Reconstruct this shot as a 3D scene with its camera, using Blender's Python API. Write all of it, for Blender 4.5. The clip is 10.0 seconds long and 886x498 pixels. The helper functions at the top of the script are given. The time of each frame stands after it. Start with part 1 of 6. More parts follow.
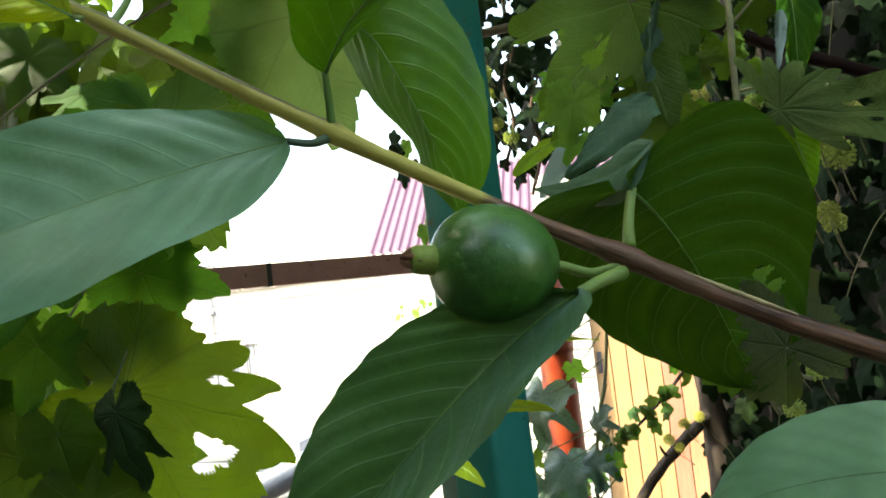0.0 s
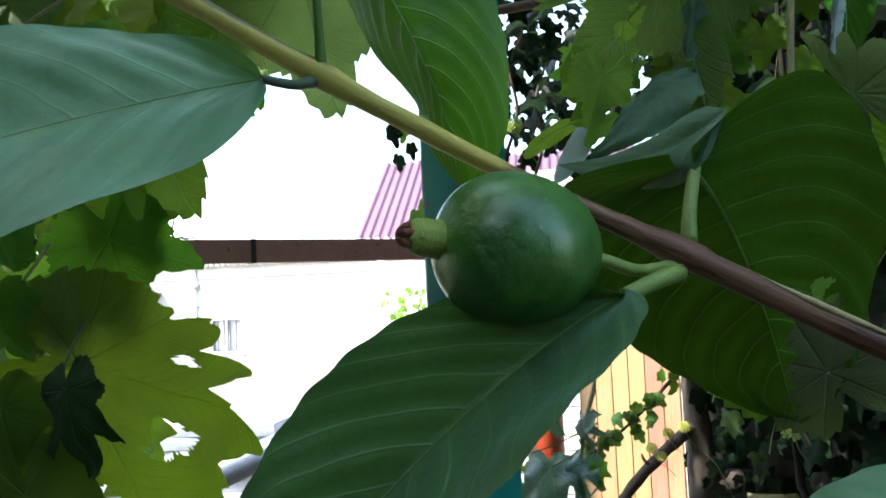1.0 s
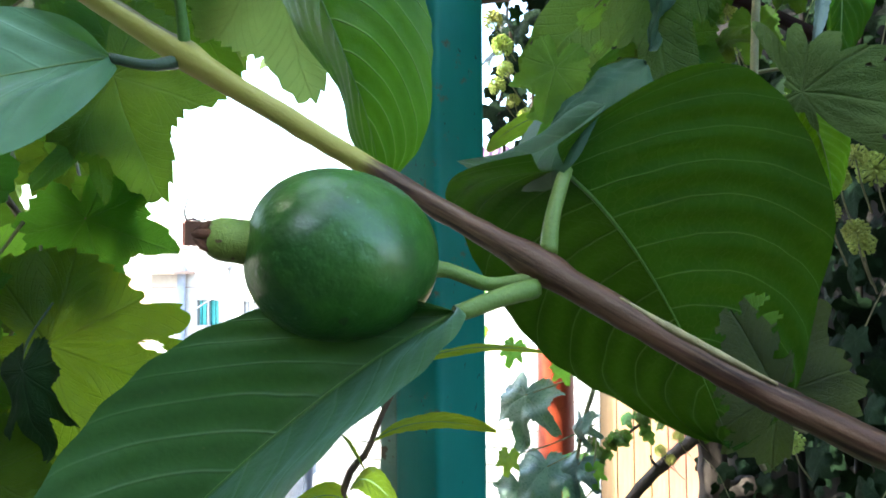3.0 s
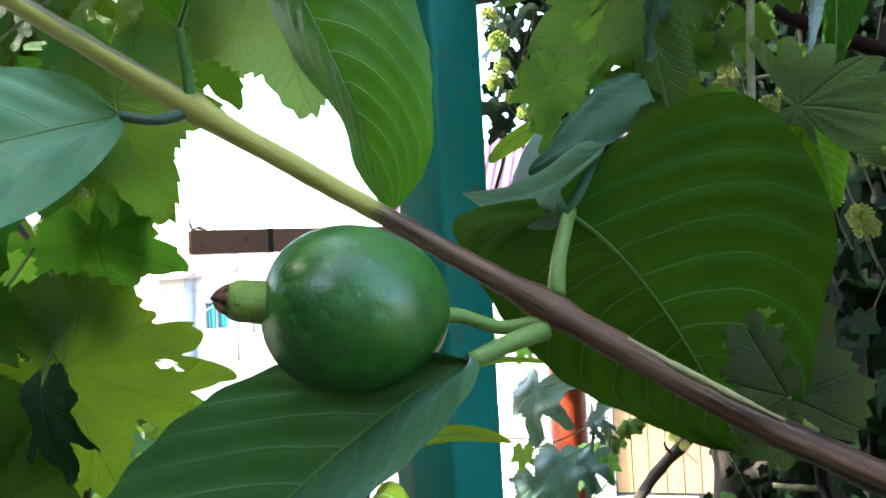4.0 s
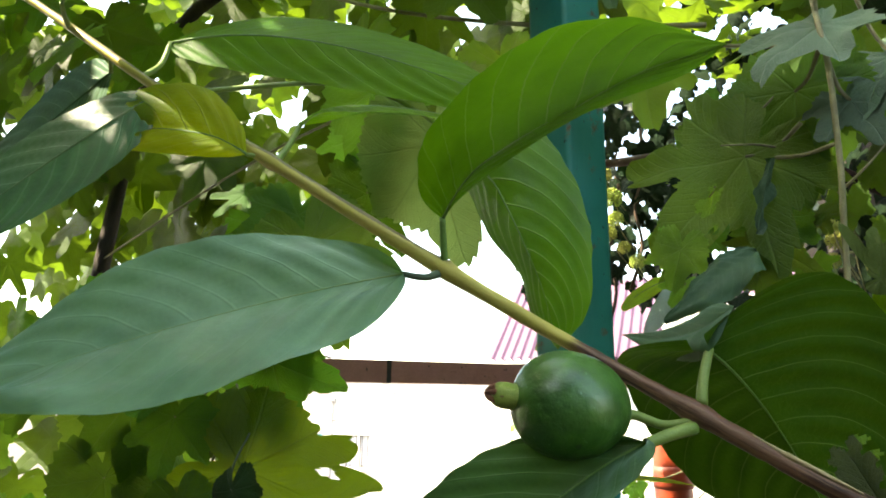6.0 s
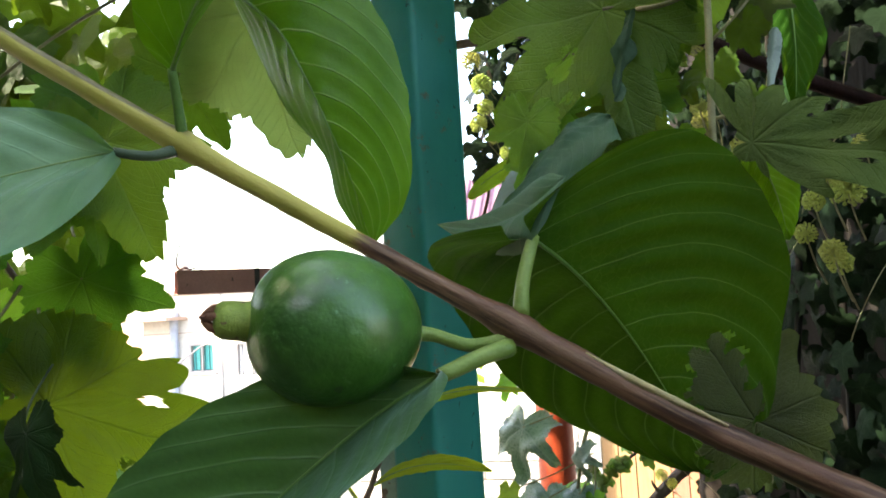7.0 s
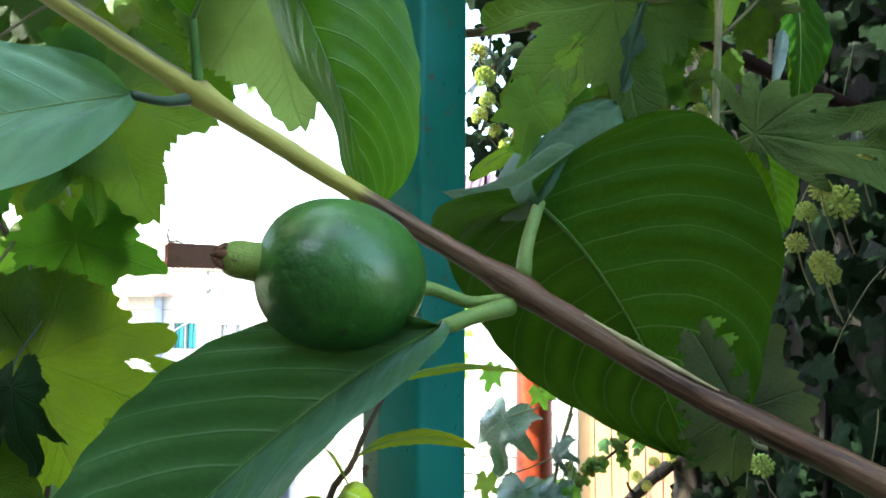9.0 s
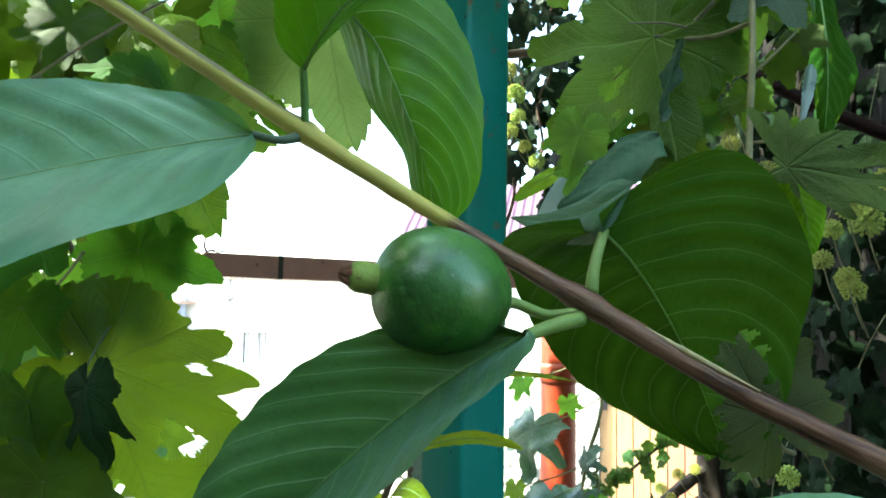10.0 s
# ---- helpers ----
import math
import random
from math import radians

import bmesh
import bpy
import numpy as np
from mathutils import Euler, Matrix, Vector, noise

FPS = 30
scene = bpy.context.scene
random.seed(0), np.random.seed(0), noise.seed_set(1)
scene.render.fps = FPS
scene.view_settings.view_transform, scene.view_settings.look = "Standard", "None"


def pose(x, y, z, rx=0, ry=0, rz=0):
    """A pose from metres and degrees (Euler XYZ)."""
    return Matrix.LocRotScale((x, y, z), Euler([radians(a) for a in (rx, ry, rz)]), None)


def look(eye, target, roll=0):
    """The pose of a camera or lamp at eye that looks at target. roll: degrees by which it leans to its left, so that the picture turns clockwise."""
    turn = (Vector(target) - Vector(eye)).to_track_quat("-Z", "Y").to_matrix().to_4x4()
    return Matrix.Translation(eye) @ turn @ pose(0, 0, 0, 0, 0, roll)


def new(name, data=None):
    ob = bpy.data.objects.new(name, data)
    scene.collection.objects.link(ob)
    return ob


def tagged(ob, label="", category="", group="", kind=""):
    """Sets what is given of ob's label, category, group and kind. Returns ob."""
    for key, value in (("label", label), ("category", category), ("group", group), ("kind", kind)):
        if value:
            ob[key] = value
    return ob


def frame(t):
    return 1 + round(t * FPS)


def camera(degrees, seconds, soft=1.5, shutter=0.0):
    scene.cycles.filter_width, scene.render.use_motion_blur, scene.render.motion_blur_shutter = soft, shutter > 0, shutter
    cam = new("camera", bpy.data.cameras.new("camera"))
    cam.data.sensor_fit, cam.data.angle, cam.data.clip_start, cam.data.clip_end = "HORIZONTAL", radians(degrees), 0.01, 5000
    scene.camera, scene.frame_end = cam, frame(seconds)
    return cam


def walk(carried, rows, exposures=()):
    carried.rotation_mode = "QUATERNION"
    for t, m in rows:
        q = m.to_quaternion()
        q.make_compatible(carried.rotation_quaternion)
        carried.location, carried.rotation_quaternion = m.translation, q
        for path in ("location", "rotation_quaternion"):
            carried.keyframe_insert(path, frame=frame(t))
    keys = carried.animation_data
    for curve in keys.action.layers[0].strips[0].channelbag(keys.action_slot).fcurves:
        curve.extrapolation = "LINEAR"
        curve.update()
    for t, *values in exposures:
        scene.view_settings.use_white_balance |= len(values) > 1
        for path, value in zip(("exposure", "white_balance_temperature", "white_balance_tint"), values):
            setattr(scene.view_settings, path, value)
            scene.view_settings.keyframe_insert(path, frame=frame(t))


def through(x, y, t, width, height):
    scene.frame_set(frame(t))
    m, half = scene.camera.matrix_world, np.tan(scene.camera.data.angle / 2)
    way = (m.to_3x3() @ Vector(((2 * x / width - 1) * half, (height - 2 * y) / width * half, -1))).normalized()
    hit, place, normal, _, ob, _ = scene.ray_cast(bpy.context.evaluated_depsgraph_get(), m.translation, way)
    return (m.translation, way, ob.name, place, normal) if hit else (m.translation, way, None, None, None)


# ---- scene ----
cam = camera(63.0, 10.0, soft=1.8)
PATH = [
    (0, (0.062, 0.022, 1.122), (-0.303, 1.984, 1.266), -6.6),
    (0.5, (0.064, 0.066, 1.127), (-0.233, 2.044, 1.15), -5.9),
    (1, (0.047, 0.075, 1.123), (-0.291, 2.043, 1.237), -2.6),
    (1.5, (0.049, 0.091, 1.129), (-0.251, 2.068, 1.107), -3.0),
    (2, (0.069, 0.101, 1.134), (-0.258, 2.074, 1.145), -2.5),
    (2.5, (0.082, 0.108, 1.125), (-0.292, 2.072, 1.178), 0.1),
    (3, (0.091, 0.104, 1.127), (-0.335, 2.056, 1.212), -0.4),
    (3.2, (0.091, 0.1, 1.127), (-0.355, 2.046, 1.243), -0.2),
    (4.3, (0.092, 0.098, 1.143), (-0.363, 2.045, 1.196), -4.1),
    (4.5, (0.093, 0.09, 1.142), (-0.394, 2.029, 1.224), -4.1),
    (5, (0.09, 0.059, 1.14), (-0.47, 1.968, 1.345), -3.4),
    (5.2, (0.088, 0.037, 1.139), (-0.529, 1.916, 1.44), -2.4),
    (6.3, (0.083, -0.011, 1.127), (-0.591, 1.817, 1.578), 0.5),
    (6.5, (0.092, 0.011, 1.128), (-0.494, 1.888, 1.491), -0.2),
    (7, (0.098, 0.086, 1.135), (-0.301, 2.038, 1.307), -3.4),
    (7.5, (0.092, 0.116, 1.13), (-0.27, 2.078, 1.262), -2.0),
    (8, (0.088, 0.1, 1.123), (-0.286, 2.059, 1.279), 0.6),
    (8.5, (0.088, 0.086, 1.123), (-0.291, 2.043, 1.285), 1.1),
    (9, (0.094, 0.082, 1.125), (-0.279, 2.041, 1.281), 0.3),
    (9.5, (0.092, 0.07, 1.126), (-0.291, 2.027, 1.28), 0.3),
    (10, (0.082, 0.042, 1.125), (-0.345, 1.987, 1.309), 1.0),
]
walk(cam, [(t, look(eye, target, roll)) for t, eye, target, roll in PATH],
     [(0, 3.08, 8000, 0), (0.5, 2.86, 6600, 2), (2.0, 3.08, 6400, 0), (3.0, 3.58, 6350, 2), (5.0, 3.60, 6800, 0), (6.5, 3.28, 9000, 6), (7.5, 3.54, 6600, 8), (10.0, 3.62, 6700, -9)])

# ---- light ----
SUN_EL, SUN_AZ = 50.0, 245.0          # degrees; azimuth clockwise from +y
world = bpy.data.worlds.new("sky")
scene.world = world
world.use_nodes = True
wn = world.node_tree
sky = wn.nodes.new("ShaderNodeTexSky")
sky.sky_type = "NISHITA"
sky.sun_disc = False
sky.sun_elevation = radians(SUN_EL)
sky.sun_rotation = radians(SUN_AZ)
sky.air_density, sky.dust_density, sky.ozone_density = 1.0, 2.5, 0.6
wn.links.new(sky.outputs[0], wn.nodes["Background"].inputs[0])
wn.nodes["Background"].inputs[1].default_value = 0.15
sun = new("sun", bpy.data.lights.new("sun", "SUN"))
sun.data.energy, sun.data.angle, sun.data.color = 2.7, radians(0.6), (1.0, 0.95, 0.86)
az, el = radians(SUN_AZ), radians(SUN_EL)
sun.matrix_world = look((6 * math.sin(az) * math.cos(el), 6 * math.cos(az) * math.cos(el), 6 * math.sin(el)), (0, 0, 0))


# ---- materials ----
class Mat:
    """A small writer of node materials."""

    def __init__(self, name):
        self.m = bpy.data.materials.new(name)
        self.m.use_nodes = True
        self.t = self.m.node_tree
        self.b = self.t.nodes["Principled BSDF"]
        self.out = self.t.nodes["Material Output"]

    def n(self, kind, **values):
        node = self.t.nodes.new("ShaderNode" + kind)
        for k, v in values.items():
            if k == "operation":
                node.operation = v
            elif k == "data_type":
                node.data_type = v
            elif k == "blend_type":
                node.blend_type = v
            elif k == "feature":
                node.feature = v
        return node

    def put(self, socket, value):
        if isinstance(value, bpy.types.NodeSocket):
            self.t.links.new(value, socket)
        elif isinstance(value, tuple) and len(value) == 3 and socket.type == "RGBA":
            socket.default_value = (*value, 1)
        else:
            socket.default_value = value

    def math(self, op, a, b=0.0, c=0.0):
        node = self.n("Math", operation=op)
        for s, v in zip(node.inputs, (a, b, c)):
            self.put(s, v)
        return node.outputs[0]

    def noise(self, scale, detail=4.0, rough=0.55, coords=None, stretch=None):
        node = self.n("TexNoise")
        node.inputs["Scale"].default_value = scale
        node.inputs["Detail"].default_value = detail
        node.inputs["Roughness"].default_value = rough
        c = coords if coords is not None else self.n("TexCoord").outputs["Object"]
        if stretch:
            mp = self.n("Mapping")
            mp.inputs["Scale"].default_value = stretch
            self.put(mp.inputs[0], c)
            c = mp.outputs[0]
        self.put(node.inputs["Vector"], c)
        return node.outputs["Fac"]

    def ramp(self, fac, *stops):
        node = self.n("ValToRGB")
        e = node.color_ramp.elements
        while len(e) < len(stops):
            e.new(0.5)
        for el_, (p, c) in zip(e, stops):
            el_.position = p
            el_.color = (*c, 1) if isinstance(c, tuple) else (c, c, c, 1)
        self.put(node.inputs[0], fac)
        return node.outputs[0]

    def mix(self, fac, a, b, blend="MIX"):
        node = self.n("Mix", data_type="RGBA", blend_type=blend)
        self.put(node.inputs[0], fac)
        self.put(node.inputs[6], a)
        self.put(node.inputs[7], b)
        return node.outputs[2]

    def set(self, color=None, rough=None, metal=None, spec=None):
        for key, v in (("Base Color", color), ("Roughness", rough), ("Metallic", metal), ("Specular IOR Level", spec)):
            if v is not None:
                self.put(self.b.inputs[key], v)

    # the tinted sheen stands in for reflected skylight
    def set_sky_sheen(self, weight):
        self.b.inputs["Sheen Weight"].default_value = weight
        self.b.inputs["Sheen Roughness"].default_value = 0.5
        self.b.inputs["Sheen Tint"].default_value = (0.6, 0.92, 0.92, 1)

    def bump(self, height, distance=0.002, strength=1.0):
        node = self.n("Bump")
        node.inputs["Distance"].default_value = distance
        node.inputs["Strength"].default_value = strength
        self.put(node.inputs["Height"], height)
        self.put(self.b.inputs["Normal"], node.outputs[0])
        return node.outputs[0]

    def leafy(self, color, share, normal=None):
        """Lets part of the light through, as a leaf does."""
        tr = self.n("BsdfTranslucent")
        self.put(tr.inputs["Color"], color)
        if normal is not None:
            self.put(tr.inputs["Normal"], normal)
        mx = self.n("MixShader")
        self.put(mx.inputs[0], share)
        self.t.links.new(self.b.outputs[0], mx.inputs[1])
        self.t.links.new(tr.outputs[0], mx.inputs[2])
        self.t.links.new(mx.outputs[0], self.out.inputs[0])


def vary(m, color, amount=0.5):
    """Object by object a little lighter or darker."""
    info = m.n("ObjectInfo").outputs["Random"]
    hs = m.n("HueSaturation")
    m.put(hs.inputs["Hue"], m.math("MULTIPLY_ADD", info, 0.05, 0.475))
    m.put(hs.inputs["Value"], m.math("MULTIPLY_ADD", info, amount, 1 - amount / 2))
    m.put(hs.inputs["Color"], color)
    return hs.outputs[0]


def line_mask(m, x, width):
    """1 on the whole numbers of x, 0 beyond width from them."""
    d = m.math("ABSOLUTE", m.math("SUBTRACT", m.math("FRACT", m.math("ADD", x, 0.5)), 0.5))
    return m.math("SUBTRACT", 1.0, m.math("SMOOTH_MIN", m.math("DIVIDE", d, width), 1.0, 0.3))


def blade_material(name, dark, light, vein, through, share, rough=0.42, veins=10.0, vein_share=0.6, spec=0.5, net_share=0.28, relief=1.0, gloss=0.0, zones=0.0, line=0.06, slant=2.6):
    """A leaf with side veins: UV runs along the midrib (x) and across the blade (y, 0.5 on the midrib)."""
    m = Mat(name)
    uv = m.n("UVMap").outputs[0]
    sep = m.n("SeparateXYZ")
    m.put(sep.inputs[0], uv)
    u, v = sep.outputs[0], sep.outputs[1]
    side = m.math("ABSOLUTE", m.math("MULTIPLY_ADD", v, 2.0, -1.0))
    wob = m.noise(3.0, 2.0, coords=uv)
    sgn = m.math("MULTIPLY", m.math("SIGN", m.math("SUBTRACT", v, 0.5)), 0.17)
    x = m.math("ADD", m.math("MULTIPLY", u, veins), m.math("MULTIPLY", m.math("MULTIPLY_ADD", m.math("MULTIPLY", side, side), 0.4, m.math("MULTIPLY", side, 0.6)), -slant))
    x = m.math("ADD", m.math("ADD", x, sgn), m.math("MULTIPLY_ADD", wob, 0.5, -0.25))
    fade = m.math("MULTIPLY", m.math("SUBTRACT", 1.0, m.math("MULTIPLY", side, 0.6)), m.math("MULTIPLY_ADD", m.noise(6.0, 2.0, coords=uv), 0.8, 0.6))
    main = m.math("MULTIPLY", line_mask(m, x, line), fade)
    fine = m.n("TexVoronoi", feature="DISTANCE_TO_EDGE")
    fine.inputs["Scale"].default_value = 34.0
    m.put(fine.inputs["Vector"], uv)
    net = m.math("MULTIPLY", m.math("SUBTRACT", 1.0, m.math("MINIMUM", m.math("MULTIPLY", fine.outputs["Distance"], 14.0), 1.0)), net_share)
    mask = m.math("MAXIMUM", main, m.math("MULTIPLY", net, fade))
    blotch = m.noise(38.0, 5.0, 0.6)
    fac = m.ramp(blotch, (0.3, 0.0), (0.7, 1.0))
    if zones:                                   # paler along the side veins, deeper between
        soft = m.math("MULTIPLY_ADD", m.math("SINE", m.math("MULTIPLY_ADD", x, 6.2832, 1.57)), 0.5 * zones, 0.5)
        soft = m.math("MULTIPLY_ADD", m.math("SUBTRACT", m.noise(4.5, 4.0, 0.6, coords=uv, stretch=(1.0, 0.6, 1.0)), 0.5), 2.6, soft)
        fac = m.math("MULTIPLY_ADD", fac, 0.35, m.math("MULTIPLY", m.ramp(soft, (0.1, 0.0), (0.9, 1.0)), 0.65))
    base = m.mix(fac, dark, light)
    speck = m.ramp(m.noise(420.0, 3.0, 0.7), (0.66, 0.0), (0.74, 1.0))
    base = m.mix(m.math("MULTIPLY", speck, 0.25), base, (0.16, 0.15, 0.06))
    col = m.mix(m.math("MULTIPLY", mask, vein_share), base, vein)
    bulge = m.math("SINE", m.math("MULTIPLY", x, 6.2832))
    h = m.math("SUBTRACT", m.math("MULTIPLY", bulge, -0.10 * relief), m.math("MULTIPLY", mask, 0.5 * relief))
    nrm = m.bump(m.math("ADD", h, m.math("MULTIPLY", m.noise(260.0, 4.0), 0.25)), 0.0011, 0.9)
    m.set(vary(m, col, 0.12), m.ramp(blotch, (0.2, rough - 0.07), (0.8, rough + 0.1)), spec=spec)
    if gloss:                                   # bluish skylight put in as a tinted sheen
        m.set_sky_sheen(gloss)
    thick = m.ramp(m.noise(3.4, 4.0, 0.6, coords=uv), (0.36, 0.0), (0.66, 1.0))
    lit = m.mix(m.math("MULTIPLY", thick, 0.55), tuple(1.15 * c for c in through), tuple(0.5 * c for c in through))
    m.leafy(m.mix(m.math("MULTIPLY", mask, vein_share), lit, tuple(0.5 * a_ + 0.5 * b_ for a_, b_ in zip(through, (0.60, 0.62, 0.30)))), share, nrm)
    return m.m


def palm_material(name, dark, light, vein, through, share, rough=0.5, spread=48.0, spec=0.4, amount=0.6, dry=0.5):
    """A lobed leaf: UV holds the place on the blade, (0.5, 0.5) where the stalk joins, y to the tip."""
    m = Mat(name)
    uv = m.n("UVMap").outputs[0]
    sep = m.n("SeparateXYZ")
    m.put(sep.inputs[0], uv)
    x = m.math("SUBTRACT", sep.outputs[0], 0.5)
    y = m.math("SUBTRACT", sep.outputs[1], 0.5)
    r = m.math("SQRT", m.math("ADD", m.math("MULTIPLY", x, x), m.math("MULTIPLY", y, y)))
    a = m.math("DIVIDE", m.math("ARCTAN2", x, y), radians(spread))
    wob = m.noise(5.0, 2.0, coords=uv)
    a2 = m.math("ADD", a, m.math("MULTIPLY_ADD", wob, 0.16, -0.08))
    off = m.math("ABSOLUTE", m.math("SUBTRACT", m.math("FRACT", m.math("ADD", a2, 0.5)), 0.5))
    across = m.math("MULTIPLY", off, r)
    main = m.math("SUBTRACT", 1.0, m.math("SMOOTH_MIN", m.math("DIVIDE", across, 0.0065), 1.0, 0.3))
    s = m.math("SUBTRACT", m.math("MULTIPLY", r, 26.0), m.math("MULTIPLY", off, 7.5))
    sub = m.math("MULTIPLY", line_mask(m, s, 0.09), 0.6)
    cell = m.n("TexVoronoi", feature="DISTANCE_TO_EDGE")
    cell.inputs["Scale"].default_value = 42.0
    m.put(cell.inputs["Vector"], uv)
    net = m.math("MULTIPLY", m.math("SUBTRACT", 1.0, m.math("MINIMUM", m.math("MULTIPLY", cell.outputs["Distance"], 12.0), 1.0)), 0.22)
    mask = m.math("MAXIMUM", m.math("MAXIMUM", main, sub), net)
    blotch = m.noise(30.0, 5.0, 0.62)
    base = m.mix(m.ramp(blotch, (0.3, 0.0), (0.7, 1.0)), dark, light)
    patch = m.ramp(m.noise(3.2, 3.0, 0.6, coords=uv), (0.36, 0.0), (0.64, 1.0))
    base = m.mix(m.math("MULTIPLY", patch, 0.55), base, tuple(0.55 * c for c in dark))
    brown = m.ramp(m.noise(75.0, 4.0, 0.7), (0.70, 0.0), (0.76, 1.0))
    base = m.mix(m.math("MULTIPLY", brown, dry), base, (0.12, 0.08, 0.03))
    col = m.mix(m.math("MULTIPLY", mask, 0.7), base, vein)
    nrm = m.bump(m.math("SUBTRACT", m.math("MULTIPLY", m.noise(120.0, 3.0), 0.5), m.math("MULTIPLY", mask, 0.6)), 0.0015, 0.9)
    m.set(vary(m, col, amount), m.ramp(blotch, (0.2, rough - 0.08), (0.8, rough + 0.12)), spec=spec)
    lit = m.mix(m.math("MULTIPLY", patch, 0.5), through, tuple(0.45 * c for c in through))
    m.leafy(vary(m, m.mix(m.math("MULTIPLY", mask, 0.5), lit, tuple(0.5 * c for c in through)), amount), share, nrm)
    return m.m


def plain_material(name, a, b, scale=40.0, rough=0.6, metal=0.0, bump=0.001, stretch=None, spots=None, amount=0.0, spec=0.5, spot_scale=160.0, spot_at=0.66):
    """Two tones in clouds, with fine relief, and spots of a third tone."""
    m = Mat(name)
    big = m.noise(scale, 5.0, 0.6, stretch=stretch)
    fine = m.noise(scale * 9, 4.0, 0.65, stretch=stretch)
    col = m.mix(m.ramp(big, (0.32, 0.0), (0.68, 1.0)), a, b)
    col = m.mix(m.math("MULTIPLY", m.ramp(fine, (0.35, 1.0), (0.65, 0.0)), 0.3), col, tuple(0.6 * c for c in a))
    if spots:
        sp = m.ramp(m.noise(spot_scale, 3.0, 0.6), (spot_at, 0.0), (spot_at + 0.05, 1.0))
        col = m.mix(sp, col, spots)
    if amount:
        col = vary(m, col, amount)
    m.set(col, m.ramp(fine, (0.2, max(rough - 0.1, 0.05)), (0.8, min(rough + 0.1, 1.0))), metal, spec)
    m.bump(m.math("ADD", fine, big), bump, 0.8)
    return m.m


def stem_material():
    """Young wood: yellow-green towards the tip, brown with pale streaks below. UV: x along, y round."""
    m = Mat("guava_bark")
    uv = m.n("UVMap").outputs[0]
    sep = m.n("SeparateXYZ")
    m.put(sep.inputs[0], uv)
    u, v = sep.outputs[0], sep.outputs[1]
    str_ = m.noise(2.2, 5.0, 0.6, coords=uv, stretch=(9.0, 5.0, 1.0))
    fib = m.noise(2.0, 3.0, 0.5, coords=uv, stretch=(16.0, 2.5, 1.0))
    green = m.mix(fib, (0.385, 0.335, 0.062), (0.48, 0.41, 0.10))
    brown = m.mix(m.ramp(fib, (0.36, 0.0), (0.62, 1.0)), (0.028, 0.012, 0.007), (0.120, 0.056, 0.032))
    streak = m.ramp(m.math("ADD", m.math("MULTIPLY", str_, 0.8), m.math("MULTIPLY", m.math("SINE", m.math("MULTIPLY_ADD", v, 6.2832, 0.6)), 0.2)), (0.55, 0.0), (0.62, 1.0))
    low = m.mix(m.math("MULTIPLY", streak, 0.5), brown, (0.21, 0.125, 0.075))
    up = m.mix(m.math("MULTIPLY", m.ramp(m.math("ADD", m.math("MULTIPLY", str_, 0.7), m.math("MULTIPLY", m.math("SINE", m.math("MULTIPLY_ADD", v, 6.2832, 5.4)), 0.28)), (0.46, 0.0), (0.56, 1.0)), 0.8), green, (0.07, 0.05, 0.035))
    # u: 0 at the trunk's end, 1 at the tip; the wood is bare brown to 0.38, clear yellow to 0.47, streaked beyond
    k1 = m.ramp(m.math("ADD", u, m.math("MULTIPLY_ADD", str_, 0.02, -0.01)), (0.3695, 0.0), (0.3755, 1.0))
    k2 = m.ramp(u, (0.459, 0.0), (0.465, 1.0))
    col = m.mix(k1, low, m.mix(k2, green, up))
    m.set(col, 0.5, spec=0.3)
    m.bump(m.math("ADD", fib, m.math("MULTIPLY", m.noise(700.0, 3.0), 0.4)), 0.0007, 0.7)
    return m.m


M_TOP = blade_material("guava_leaf_upper_side", (0.014, 0.068, 0.013), (0.030, 0.120, 0.028), (0.10, 0.21, 0.10), (0.12, 0.30, 0.03), 0.13, rough=0.45, vein_share=0.34, net_share=0.03, spec=0.3, relief=0.35, gloss=0.26, zones=0.5)
# paler copy of M_TOP: bluish sky sheen put into the colour
M_SKY_SHEEN = blade_material("sky_sheen_guava_leaf_upper_side", (0.070, 0.182, 0.088), (0.165, 0.325, 0.190), (0.12, 0.27, 0.15), (0.16, 0.36, 0.03), 0.26, rough=0.45, vein_share=0.25, net_share=0.05, spec=0.6, relief=0.35, gloss=0.25, zones=0.3)
M_UNDER = blade_material("guava_leaf_under_side", (0.026, 0.105, 0.006), (0.050, 0.165, 0.012), (0.16, 0.32, 0.06), (0.21, 0.46, 0.016), 0.50, rough=0.5, vein_share=0.6, spec=0.14, net_share=0.08, line=0.04, zones=0.5)
# darker copy of M_UNDER: the missing backlight is put into the colour
M_ARCH = blade_material("arching_guava_leaf_under_side", (0.018, 0.075, 0.006), (0.036, 0.120, 0.010), (0.12, 0.25, 0.05), (0.16, 0.37, 0.012), 0.45, rough=0.5, slant=3.2, vein_share=0.5, spec=0.12, net_share=0.06, line=0.04, zones=0.6)
M_HANG = blade_material("thin_guava_leaf_under_side", (0.026, 0.105, 0.010), (0.050, 0.160, 0.018), (0.20, 0.36, 0.10), (0.17, 0.40, 0.018), 0.46, rough=0.36, veins=8.5, slant=3.9, vein_share=0.75, spec=0.35, net_share=0.06, line=0.05, zones=0.4)
M_FOLD = blade_material("turned_leaf_margin", (0.055, 0.125, 0.075), (0.085, 0.175, 0.110), (0.12, 0.22, 0.13), (0.10, 0.24, 0.04), 0.3, rough=0.45, veins=5.0, relief=0.3, vein_share=0.4, spec=0.35, zones=0.4)
